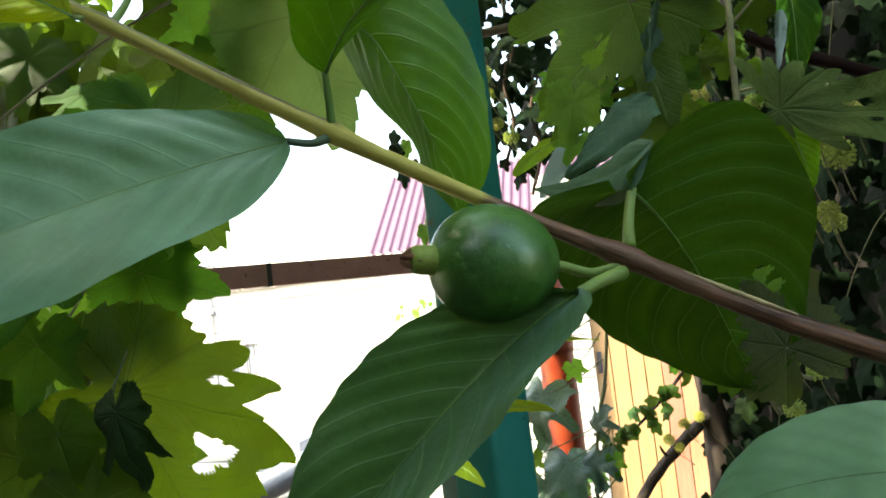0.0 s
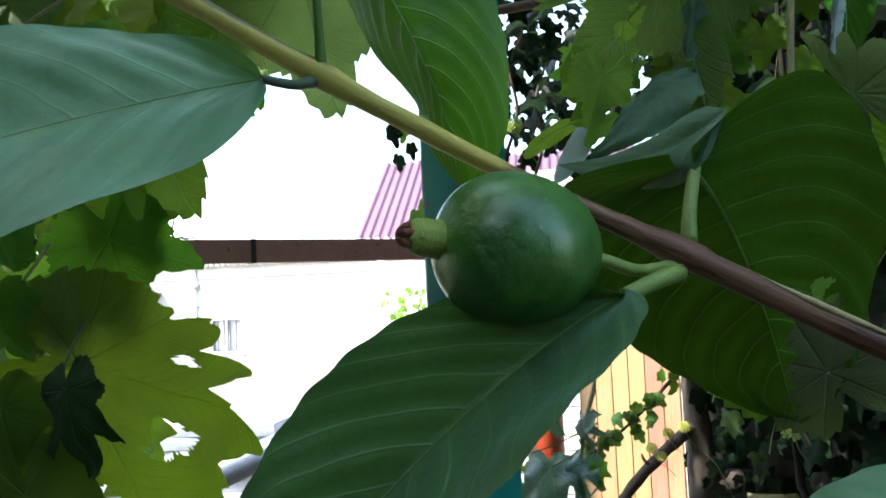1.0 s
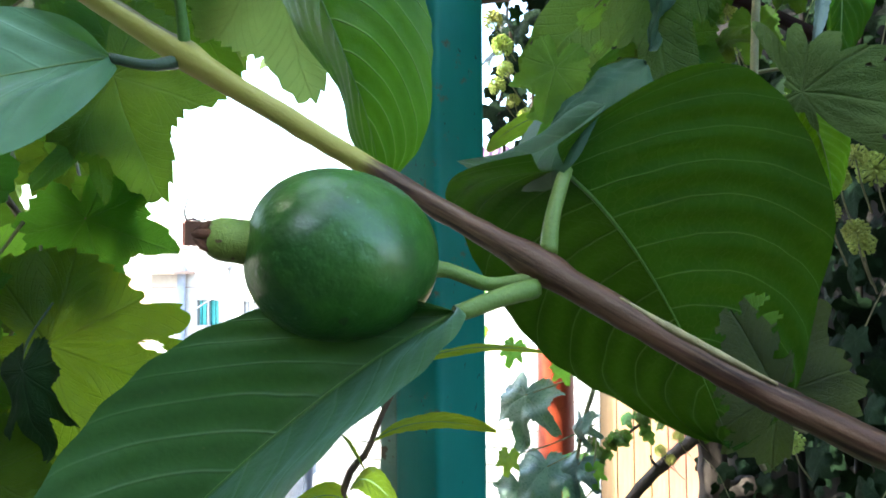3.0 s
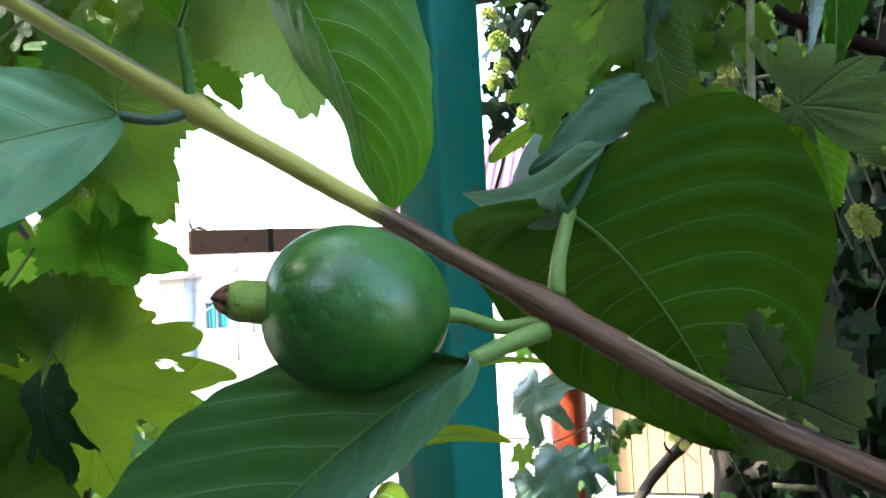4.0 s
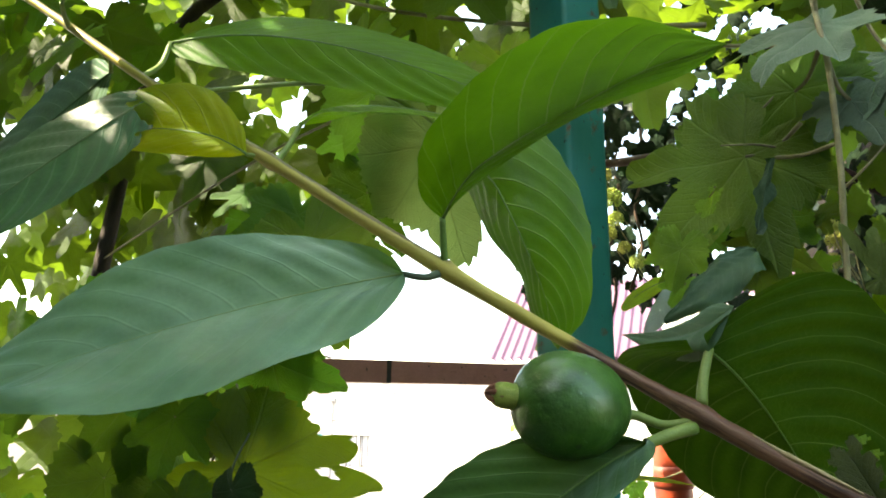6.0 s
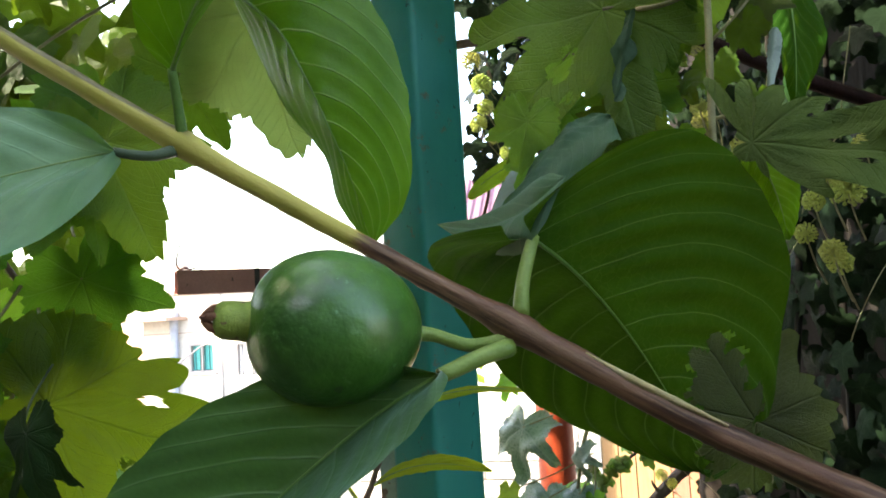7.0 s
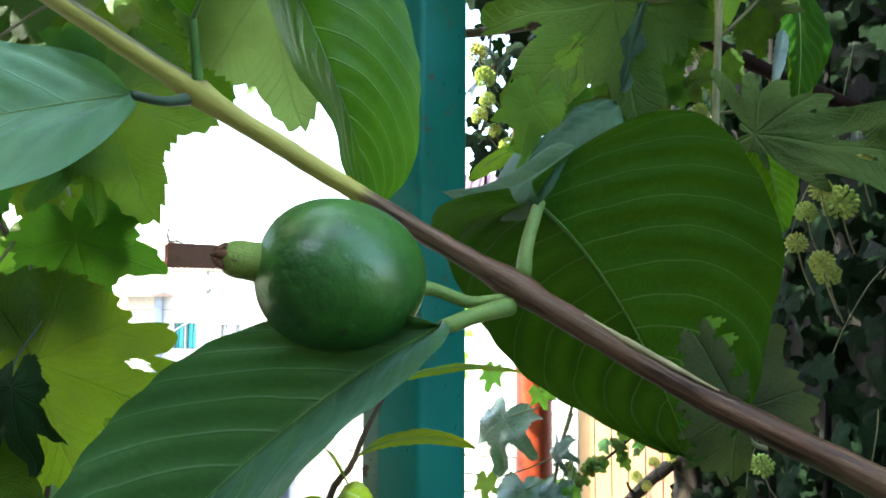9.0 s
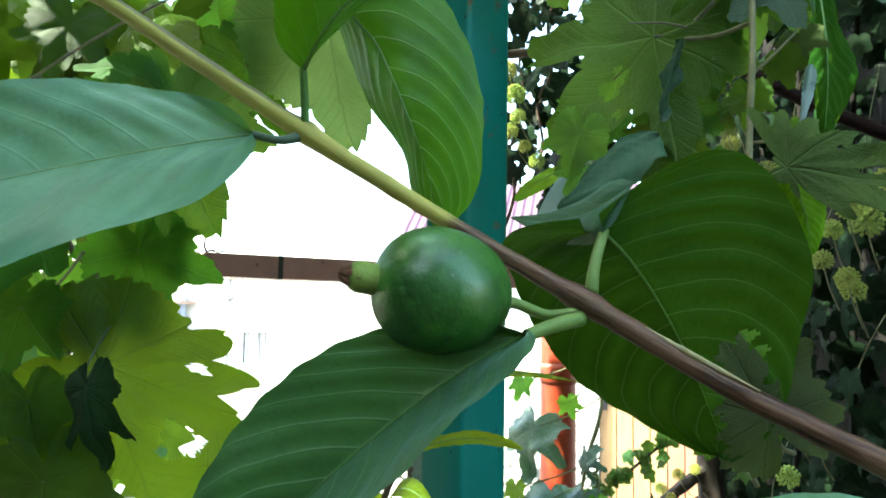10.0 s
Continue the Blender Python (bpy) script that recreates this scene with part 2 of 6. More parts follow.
# darkest copy of M_UNDER, the wide leaf's shade put into its colour
M_WIDE = blade_material("shaded_guava_leaf_under_side", (0.010, 0.037, 0.003), (0.023, 0.066, 0.006), (0.115, 0.205, 0.036), (0.062, 0.145, 0.006), 0.27, rough=0.55, veins=9.0, slant=3.4, line=0.030, vein_share=0.5, spec=0.05, net_share=0.12, relief=0.8, zones=0.3)
M_YOUNG = blade_material("young_leaf", (0.07, 0.18, 0.010), (0.15, 0.28, 0.025), (0.25, 0.36, 0.10), (0.52, 0.62, 0.03), 0.62, veins=9.0, spec=0.12)
# brighter copy of M_YOUNG: light from behind is put into its colour
M_LIME = blade_material("backlit_young_leaf", (0.10, 0.24, 0.018), (0.17, 0.34, 0.035), (0.28, 0.42, 0.10), (0.50, 0.78, 0.05), 0.6, veins=7.0, spec=0.2)
M_GREY = blade_material("pale_grey_leaf", (0.030, 0.080, 0.046), (0.050, 0.112, 0.066), (0.09, 0.17, 0.10), (0.12, 0.24, 0.06), 0.25, rough=0.55, relief=0.5, vein_share=0.15, spec=0.2)
# a glint on a leaf, put into a pale base colour
M_GLINT = blade_material("leaf_glint", (0.30, 0.40, 0.38), (0.42, 0.52, 0.50), (0.5, 0.58, 0.52), (0.2, 0.34, 0.2), 0.2, rough=0.3, spec=0.8, relief=0.3)
M_PETIOLE = plain_material("petiole", (0.125, 0.215, 0.032), (0.195, 0.28, 0.06), 120.0, 0.5, bump=0.0004)
M_RIB = plain_material("midrib", (0.14, 0.27, 0.07), (0.20, 0.33, 0.11), 120.0, 0.5, bump=0.0003)
M_RIBMID = plain_material("deep_green_midrib", (0.050, 0.125, 0.035), (0.085, 0.18, 0.055), 120.0, 0.5, bump=0.0003)
M_STREAK = plain_material("pale_bark_scar", (0.30, 0.25, 0.11), (0.42, 0.36, 0.18), 150.0, 0.7, bump=0.0005)
M_RIBGREEN = plain_material("light_green_midrib", (0.07, 0.17, 0.025), (0.11, 0.23, 0.045), 120.0, 0.5, bump=0.0003)
M_RIBDARK = plain_material("dark_petiole", (0.035, 0.07, 0.035), (0.06, 0.10, 0.05), 120.0, 0.5, bump=0.0003)
M_STEM = stem_material()
M_GRAPE = palm_material("grape_leaf", (0.026, 0.085, 0.009), (0.050, 0.14, 0.014), (0.11, 0.21, 0.040), (0.18, 0.345, 0.024), 0.46, spec=0.22)
# shaded copy of M_GRAPE, its shade put into the colour
M_GRAPE_DARK = palm_material("shaded_grape_leaf", (0.042, 0.076, 0.014), (0.072, 0.120, 0.023), (0.07, 0.11, 0.03), (0.12, 0.20, 0.018), 0.40)
# lit copies of M_GRAPE: skylight and backlight are put into the colours
M_GRAPE_MID = palm_material("skylit_grape_leaf", (0.055, 0.145, 0.022), (0.090, 0.20, 0.036), (0.17, 0.32, 0.08), (0.23, 0.46, 0.030), 0.5, amount=0.1, spec=0.3)
M_GRAPE_GLOW = palm_material("lit_through_grape_leaf", (0.022, 0.068, 0.008), (0.040, 0.10, 0.013), (0.085, 0.16, 0.035), (0.23, 0.40, 0.018), 0.55, amount=0.1)
M_GRAPE_PALE = palm_material("backlit_grape_leaf", (0.055, 0.14, 0.035), (0.085, 0.185, 0.05), (0.12, 0.20, 0.05), (0.42, 0.62, 0.17), 0.62, amount=0.1, spec=0.15)
M_GRAPE_GREY = palm_material("grape_leaf_under_side", (0.11, 0.19, 0.13), (0.16, 0.245, 0.17), (0.22, 0.31, 0.21), (0.14, 0.26, 0.06), 0.3)
M_GRAPE_SHEEN = palm_material("grey_sheen_grape_leaf", (0.12, 0.20, 0.16), (0.20, 0.29, 0.24), (0.26, 0.35, 0.28), (0.14, 0.26, 0.08), 0.25, rough=0.28, spec=0.9, amount=0.15)
M_GRAPE_BRIGHT = palm_material("young_grape_leaf", (0.11, 0.29, 0.025), (0.16, 0.36, 0.045), (0.28, 0.44, 0.12), (0.34, 0.60, 0.05), 0.5)
# the hedge's deep shade is put into both near-black ivy colours
M_IVY_SHADED = palm_material("ivy_leaf", (0.005, 0.013, 0.006), (0.011, 0.026, 0.011), (0.024, 0.045, 0.022), (0.02, 0.05, 0.008), 0.06, rough=0.6, spread=40.0, amount=0.9, spec=0.04, dry=0.05)
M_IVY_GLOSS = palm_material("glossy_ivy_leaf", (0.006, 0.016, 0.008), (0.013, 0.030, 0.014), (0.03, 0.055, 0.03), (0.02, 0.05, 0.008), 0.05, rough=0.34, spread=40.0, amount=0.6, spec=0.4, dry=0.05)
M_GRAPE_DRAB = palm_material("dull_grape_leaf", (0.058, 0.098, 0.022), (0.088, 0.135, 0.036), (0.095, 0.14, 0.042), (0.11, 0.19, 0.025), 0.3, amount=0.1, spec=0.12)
# darker still: the hanging leaf's shade is put into its colour
M_GRAPE_SHADY = palm_material("deep_shade_grape_leaf", (0.018, 0.048, 0.016), (0.030, 0.072, 0.024), (0.045, 0.09, 0.035), (0.04, 0.09, 0.012), 0.2, rough=0.6, spec=0.15, amount=0.1, dry=0.2)
M_UMBEL = plain_material("ivy_flower", (0.38, 0.46, 0.07), (0.54, 0.58, 0.13), 300.0, 0.6, amount=0.3)
M_CANE = plain_material("vine_cane", (0.07, 0.04, 0.028), (0.14, 0.085, 0.055), 60.0, 0.75, bump=0.0015, stretch=(1, 1, 0.25))
M_RUDDY = plain_material("red_brown_cane", (0.008, 0.003, 0.0025), (0.022, 0.008, 0.006), 60.0, 0.75, bump=0.0012, stretch=(1, 1, 0.25), spec=0.12)
M_TWIG = plain_material("green_brown_twig", (0.16, 0.15, 0.07), (0.26, 0.25, 0.12), 90.0, 0.6, bump=0.0006)
# near black, so the ivy's backing and stems pass for deep shade
M_DEEP_SHADE = plain_material("deep_shade_brown", (0.006, 0.005, 0.004), (0.014, 0.012, 0.010), 12.0, 0.9, bump=0.003, stretch=(1, 1, 0.1), spec=0.2)
M_BARK = plain_material("dark_bark", (0.028, 0.020, 0.016), (0.07, 0.052, 0.042), 45.0, 0.85, bump=0.004, stretch=(1, 1, 0.3))


# ---- mesh helpers ----
def V(*p):
    return Vector(p)


def root(name, at, label, category, group="", kind=""):
    """The empty at the base of a thing that has parts."""
    ob = new(name)
    ob.empty_display_size = 0.05
    ob.location = at
    return tagged(ob, label, category, group, kind)


def under(ob, parent):
    """Hang ob under parent without moving it. Empties carry a place only; part meshes lie at the origin."""
    ob.parent = parent
    if parent.type == "EMPTY":
        ob.matrix_parent_inverse = Matrix.Translation(-parent.location)
    return ob


def finish(name, bm, material, smooth=True):
    me = bpy.data.meshes.new(name)
    bm.normal_update()
    bm.to_mesh(me)
    bm.free()
    for p in me.polygons:
        p.use_smooth = smooth
    me.materials.append(material)
    return me


def part(name, bm, material, parent, label="", smooth=True):
    ob = under(new(name, finish(name, bm, material, smooth)), parent)
    return tagged(ob, label)


def alike(name, me, m, parent, label=""):
    """One more object on a shared mesh, under parent, at the pose m."""
    ob = new(name, me)
    ob.matrix_basis = m
    return tagged(under(ob, parent), label)


def thing(name, bm, material, label, category, group="", kind="", smooth=False):
    return tagged(new(name, finish(name, bm, material, smooth)), label, category, group, kind)


def spline(points, steps):
    """Points of a smooth curve through the given points."""
    p = [Vector(q) for q in points]
    p = [2 * p[0] - p[1]] + p + [2 * p[-1] - p[-2]]
    out = []
    for i in range(1, len(p) - 2):
        for k in range(steps):
            t = k / steps
            a, b, c, d = p[i - 1], p[i], p[i + 1], p[i + 2]
            out.append(0.5 * (2 * b + (c - a) * t + (2 * a - 5 * b + 4 * c - d) * t * t + (3 * b - a - 3 * c + d) * t ** 3))
    out.append(p[-2])
    return out


def tube(bm, points, radii, sides=10, steps=6, rough=0.0, swell=()):
    """A tapered tube along a smooth curve. UV: x along, y round. swell: (share of the length, width, gain)."""
    path = spline(points, steps)
    if not isinstance(radii, (list, tuple)):
        radii = [radii] * len(points)
    lens = [0.0]
    for a, b in zip(path, path[1:]):
        lens.append(lens[-1] + (b - a).length)
    uvl = bm.loops.layers.uv.verify()
    rings, side = [], None
    for i, p in enumerate(path):
        tan = (path[min(i + 1, len(path) - 1)] - path[max(i - 1, 0)]).normalized()
        if side is None:
            side = tan.orthogonal().normalized()
        side = (side - tan * side.dot(tan)).normalized()
        up = tan.cross(side)
        k = i / steps
        j = min(int(k), len(radii) - 2)
        r = radii[j] + (radii[j + 1] - radii[j]) * (k - j)
        u = lens[i] / lens[-1]
        for at_, width, gain in swell:
            r *= 1 + gain * math.exp(-((u - at_) / width) ** 2)
        ring = []
        for s in range(sides):
            a = 2 * math.pi * s / sides
            d = side * math.cos(a) + up * math.sin(a)
            rr = r * (1 + rough * noise.noise((p + d * r) * (0.6 / max(r, 1e-4))))
            ring.append(bm.verts.new(p + d * rr))
        rings.append(ring)
    for i in range(len(rings) - 1):
        for s in range(sides):
            s2 = (s + 1) % sides
            f = bm.faces.new((rings[i][s], rings[i][s2], rings[i + 1][s2], rings[i + 1][s]))
            for loop, (u, v) in zip(f.loops, ((lens[i], s), (lens[i], s + 1), (lens[i + 1], s + 1), (lens[i + 1], s))):
                loop[uvl].uv = (u / lens[-1], v / sides)
    bm.faces.new(rings[0][::-1])
    bm.faces.new(rings[-1])
    return bm


def box(bm, lo, hi, m=None, bevel=0.0):
    """A block between two corners, its edges rounded by bevel."""
    lo, hi = Vector(lo), Vector(hi)
    made = bmesh.ops.create_cube(bm, size=1.0, matrix=Matrix.LocRotScale((lo + hi) / 2, None, hi - lo))
    verts = made["verts"]
    if bevel:
        edges = list({e for v in verts for e in v.link_edges})
        res = bmesh.ops.bevel(bm, geom=edges, offset=bevel, segments=2, affect="EDGES", profile=0.6)
        verts = list({v for f in res["faces"] for v in f.verts} | {v for v in verts if v.is_valid})
    if m is not None:
        bmesh.ops.transform(bm, matrix=m, verts=verts)
    return bm


def bezier(a, b, c, t):
    return a * (1 - t) ** 2 + b * (2 * t * (1 - t)) + c * t * t


def blade(name, parent, base, ctrl, tip, left, right, material, a=0.8, b=0.75, back=0.0, cup=0.0, quilt=0.0006, wave=0.002,
          rows=56, cols=11, rib=0.0010, rib_material=None, label="", bites=(), seed=0.0, veins=10.0, slant=2.6):
    """A leaf blade round a curved midrib. left, right: the way from the midrib to the margin, one vector or two
    (near the base and near the tip). bites: (u, v, ru, rv) gnawed out of the blade, v from -1 (left) to 1."""
    base, ctrl, tip = Vector(base), Vector(ctrl), Vector(tip)
    left = [Vector(w) for w in left] if isinstance(left[0], (tuple, list)) else [Vector(left)] * 2
    right = [Vector(w) for w in right] if isinstance(right[0], (tuple, list)) else [Vector(right)] * 2
    peak = a / (a + b)
    top = peak ** a * (1 - peak) ** b
    bm = bmesh.new()
    uvl = bm.loops.layers.uv.verify()
    grid, uvs = [], []
    for i in range(rows + 1):
        u = 0.5 - 0.5 * math.cos(math.pi * (0.004 + 0.992 * i / rows))
        m = bezier(base, ctrl, tip, u)
        tan = (bezier(base, ctrl, tip, min(u + 0.02, 1)) - bezier(base, ctrl, tip, max(u - 0.02, 0))).normalized()
        f = u ** a * (1 - u) ** b / top
        line, luv = [], []
        for j in range(-cols, cols + 1):
            v = j / cols
            s = abs(v)
            ws = left if v < 0 else right
            w = ws[0].lerp(ws[1], u)
            n = tan.cross(w).normalized() * (1 if v >= 0 else -1)
            p = m + w * (f * s) - tan * (back * s * (1 - u) ** 2)
            h = cup * s * s * f
            h += min(1, 5 * u) * quilt * math.sin(2 * math.pi * (veins * u - slant * (0.6 * s + 0.4 * s * s) + (0.17 if v > 0 else -0.17))) * min(1, 5 * s * (1 - s) + 0.25) * min(1, s * 4)
            h += wave * s * noise.noise(Vector((u * 4 + seed, v * 1.6, seed * 3.1)))
            p += n * h
            p += w.normalized() * (0.0004 * s ** 6 * f * math.sin(u * 60 + seed * 5))
            line.append(bm.verts.new(p))
            luv.append((u, 0.5 + v / 2))
        grid.append(line)
        uvs.append(luv)
    for i in range(rows):
        for j in range(2 * cols):
            ids = ((i, j), (i, j + 1), (i + 1, j + 1), (i + 1, j))
            u = sum(uvs[x][y][0] for x, y in ids) / 4
            v = (sum(uvs[x][y][1] for x, y in ids) / 4 - 0.5) * 2
            gone = False
            for bu, bv, ru, rv in bites:
                ang = math.atan2((v - bv) / rv, (u - bu) / ru)
                if ((u - bu) / ru) ** 2 + ((v - bv) / rv) ** 2 < (1 + 0.28 * math.sin(5 * ang + 1) + 0.18 * math.sin(9 * ang)) ** 2:
                    gone = True
            if gone:
                continue
            face = bm.faces.new([grid[x][y] for x, y in ids])
            for loop, (x, y) in zip(face.loops, ids):
                loop[uvl].uv = uvs[x][y]
    for vert in [v for v in bm.verts if not v.link_faces]:
        bm.verts.remove(vert)
    ob = part(name, bm, material, parent, label)
    if rib:
        bm = bmesh.new()
        pts, rad = [], []
        for i in range(9):
            u = 0.93 * i / 8
            pts.append(bezier(base, ctrl, tip, u))
            rad.append(rib * (1.05 - u))
        tube(bm, pts, rad, 6, 3)
        part("midrib", bm, rib_material or (M_RIBMID if material in (M_TOP, M_SKY_SHEEN) else M_RIB), ob)
    return ob


def along(points, t):
    """The place at the share t of a smooth curve through the points."""
    p = [Vector(q) for q in points]
    p = [2 * p[0] - p[1]] + p + [2 * p[-1] - p[-2]]
    k = min(max(t, 0.0), 1.0) * (len(p) - 3)
    i = min(int(k), len(p) - 4)
    k -= i
    a, b, c, d = p[i:i + 4]
    return 0.5 * (2 * b + (c - a) * k + (2 * a - 5 * b + 4 * c - d) * k * k + (3 * b - a - 3 * c + d) * k ** 3)


def folded_leaf(name, parent, mid, left, right, material, bulge=(0.05, 0.05), quilt=0.05, wave=0.03, veins=10.0, rows=72, cols=14,
                rib=0.0008, rib_material=None, label="", seed=0.0, slant=2.6):
    """A leaf between a midrib and two margins, each a smooth curve; the margins meet the midrib at both ends.
    bulge: how far each half swells, as a share of its width; quilt: the swelling between the side veins."""
    mid = [Vector(q) for q in mid]
    edges = [[mid[0]] + [Vector(q) for q in side] + [mid[-1]] for side in (left, right)]
    bm = bmesh.new()
    uvl = bm.loops.layers.uv.verify()
    grid, uvs = [], []
    for i in range(rows + 1):
        u = 0.5 - 0.5 * math.cos(math.pi * (0.003 + 0.994 * i / rows))
        m = along(mid, u)
        tan = (along(mid, u + 0.03) - along(mid, u - 0.03)).normalized()
        line, luv = [], []
        for j in range(-cols, cols + 1):
            v = j / cols
            t = abs(v)
            w = along(edges[0] if v < 0 else edges[1], u) - m
            size = w.length
            n = tan.cross(w)
            n = n.normalized() * (1 if v >= 0 else -1) if n.length > 1e-9 else V(0, 0, 1)
            x = veins * u - slant * (0.6 * t + 0.4 * t * t) + (0.17 if v > 0 else -0.17)
            h = (bulge[0] if v < 0 else bulge[1]) * 4 * t * (1 - t) * size
            h += quilt * size * (0.5 - abs((x + 0.5) % 1.0 - 0.5)) * min(1, 6 * t) * min(1, 5 * (1 - t) + 0.15)
            h += wave * size * t * noise.noise(Vector((u * 5 + seed, v * 1.8, seed * 3.1)))
            p = m + w * (t * (1 + 0.012 * t ** 5 * math.sin(u * 57 + seed * 5 + 1.5 * math.sin(u * 21)))) + n * h
            line.append(bm.verts.new(p))
            luv.append((u, 0.5 + v / 2))
        grid.append(line)
        uvs.append(luv)
    for i in range(rows):
        for j in range(2 * cols):
            ids = ((i, j), (i, j + 1), (i + 1, j + 1), (i + 1, j))
            face = bm.faces.new([grid[x][y] for x, y in ids])
            for loop, (x, y) in zip(face.loops, ids):
                loop[uvl].uv = uvs[x][y]
    ob = part(name, bm, material, parent, label)
    if rib:
        bm = bmesh.new()
        tube(bm, [along(mid, 0.93 * i / 8) for i in range(9)], [rib * (1.05 - 0.93 * i / 8) for i in range(9)], 6, 3)
        part("midrib", bm, rib_material or M_RIBGREEN, ob)
    return ob


def lobed(name, radius, lobes, sinus, teeth, tooth, rings=7, segs=120, cup=0.12, wave=0.1, seed=1.0, holes=(), base_gap=0.30):
    """A lobed leaf lying in its own x-y plane, stalk at the origin, tip along +y. lobes: (angle, reach, width) in degrees."""
    bm = bmesh.new()
    uvl = bm.loops.layers.uv.verify()

    def reach(deg):
        r = sinus
        for ang, length, width in lobes:
            d = (deg - ang + 180) % 360 - 180
            r = max(r, length * math.exp(-abs(d / width) ** 1.7))
        back = abs((deg + 360) % 360 - 180)
        r *= 1 - (1 - base_gap) * math.exp(-(back / 16) ** 2)
        saw = (deg * teeth / 360) % 1
        return r * (1 + tooth * (saw - 0.5) + 0.03 * noise.noise(Vector((deg * 0.08, seed, 0))))

    def place(deg, k):
        r = reach(deg) * k
        x, y = r * math.sin(radians(deg)), r * math.cos(radians(deg))
        z = -cup * (x * x + y * y) + wave * r * noise.noise(Vector((x * 2.2 + seed, y * 2.2, seed)))
        near = min(abs((deg - ang + 180) % 360 - 180) for ang, _, _ in lobes)
        z += 0.05 * r * (1 - math.exp(-(near / 9) ** 2))
        return Vector((x, y, z))

    centre = bm.verts.new((0, 0, 0))
    grid = [[bm.verts.new(place(360 * s / segs, k / rings) * radius) for s in range(segs)] for k in range(1, rings + 1)]

    def gone(p):
        for hx, hy, rx, ry in holes:
            dx, dy = (p.x / radius - hx) / rx, (p.y / radius - hy) / ry
            ang = math.atan2(dy, dx)
            if dx * dx + dy * dy < (1 + 0.22 * math.sin(3 * ang + hx * 9) + 0.12 * math.sin(7 * ang)) ** 2:
                return True
        return False

    def face(vs):
        if holes and gone(sum((v.co for v in vs), Vector()) / len(vs)):
            return
        f = bm.faces.new(vs)
        for loop in f.loops:
            c = loop.vert.co / radius
            loop[uvl].uv = (0.5 + 0.4 * c.x, 0.5 + 0.4 * c.y)

    for s in range(segs):
        s2 = (s + 1) % segs
        face((centre, grid[0][s2], grid[0][s]))
        for k in range(rings - 1):
            face((grid[k][s], grid[k][s2], grid[k + 1][s2], grid[k + 1][s]))
    for vert in [v for v in bm.verts if not v.link_faces]:
        bm.verts.remove(vert)
    return bm


def facing(at, normal, tip):
    """A pose whose z looks along normal and whose y points to tip as nearly as it can."""
    z = Vector(normal).normalized()
    y = Vector(tip) - z * Vector(tip).dot(z)
    y.normalize()
    x = y.cross(z)
    m = Matrix((x, y, z)).transposed().to_4x4()
    return Matrix.Translation(at) @ m


# ---- guava shrub ----
N1, N2 = V(-0.027, 0.293, 1.193), V(0.077, 0.275, 1.130)
guava = root("guava_shrub", (0.36, 0.26, 0.0), "young guava shrub with one green fruit on a leaning branch", "shrub")
bm = bmesh.new()
tube(bm, [(0.27, 0.225, 1.028), (0.19, 0.252, 1.071), (0.135, 0.263, 1.0975), (0.1135, 0.266, 1.1085), N2, (0.031, 0.290, 1.157), N1, (-0.126, 0.295, 1.258), (-0.201, 0.30, 1.308), (-0.297, 0.30, 1.377), (-0.36, 0.30, 1.42)],
     [0.0045, 0.0041, 0.0034, 0.0031, 0.0032, 0.0028, 0.0036, 0.0032, 0.0030, 0.0027, 0.0024], 18, 12, 0.13,
     swell=((0.299, 0.010, 0.34), (0.276, 0.006, 0.12), (0.4635, 0.009, 0.30), (0.621, 0.01, 0.3), (0.753, 0.01, 0.3)))
part("branch", bm, M_STEM, guava, "yellow-green twig turning to brown wood")
bm = bmesh.new()
lift = V(0.45, -0.55, 0.70).normalized()
tube(bm, [V(0.0935, 0.2705, 1.1205) + lift * 0.0032, V(0.1035, 0.268, 1.114) + lift * 0.0034, V(0.1135, 0.266, 1.1085) + lift * 0.0034, V(0.124, 0.264, 1.103) + lift * 0.0034], [0.0003, 0.0010, 0.0009, 0.0003], 8, 6, 0.25)
part("bark_scar", bm, M_STREAK, guava, "pale scar along the bark")
bm = bmesh.new()
tube(bm, [(0.36, 0.26, -0.02), (0.35, 0.25, 0.4), (0.34, 0.235, 0.8), (0.315, 0.22, 0.95), (0.27, 0.225, 1.028)], [0.014, 0.011, 0.008, 0.006, 0.005], 12, 8, 0.12)
part("trunk", bm, M_BARK, guava)


def petiole(parent, points, r0=0.0019, r1=0.0016, material=None):
    bm = bmesh.new()
    tube(bm, points, [r0] + [r1] * (len(points) - 2) + [r1 * 0.9], 8, 5, 0.06)
    return part("petiole", bm, material or M_PETIOLE, parent)


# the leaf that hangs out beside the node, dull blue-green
ob = blade("leaf", guava, (-0.040, 0.277, 1.189), (-0.117, 0.2635, 1.179), (-0.245, 0.224, 1.133), (-0.012, 0.007, 0.039), ((0.021, -0.032, -0.037), (0.013, -0.022, -0.024)), M_SKY_SHEEN,
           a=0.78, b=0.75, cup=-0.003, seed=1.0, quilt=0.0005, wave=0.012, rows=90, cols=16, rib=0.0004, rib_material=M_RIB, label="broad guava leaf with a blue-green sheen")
petiole(ob, [N1 + V(-0.002, -0.002, -0.002), (-0.033, 0.283, 1.188), (-0.041, 0.277, 1.189)], 0.0021, 0.0016, M_RIBDARK)
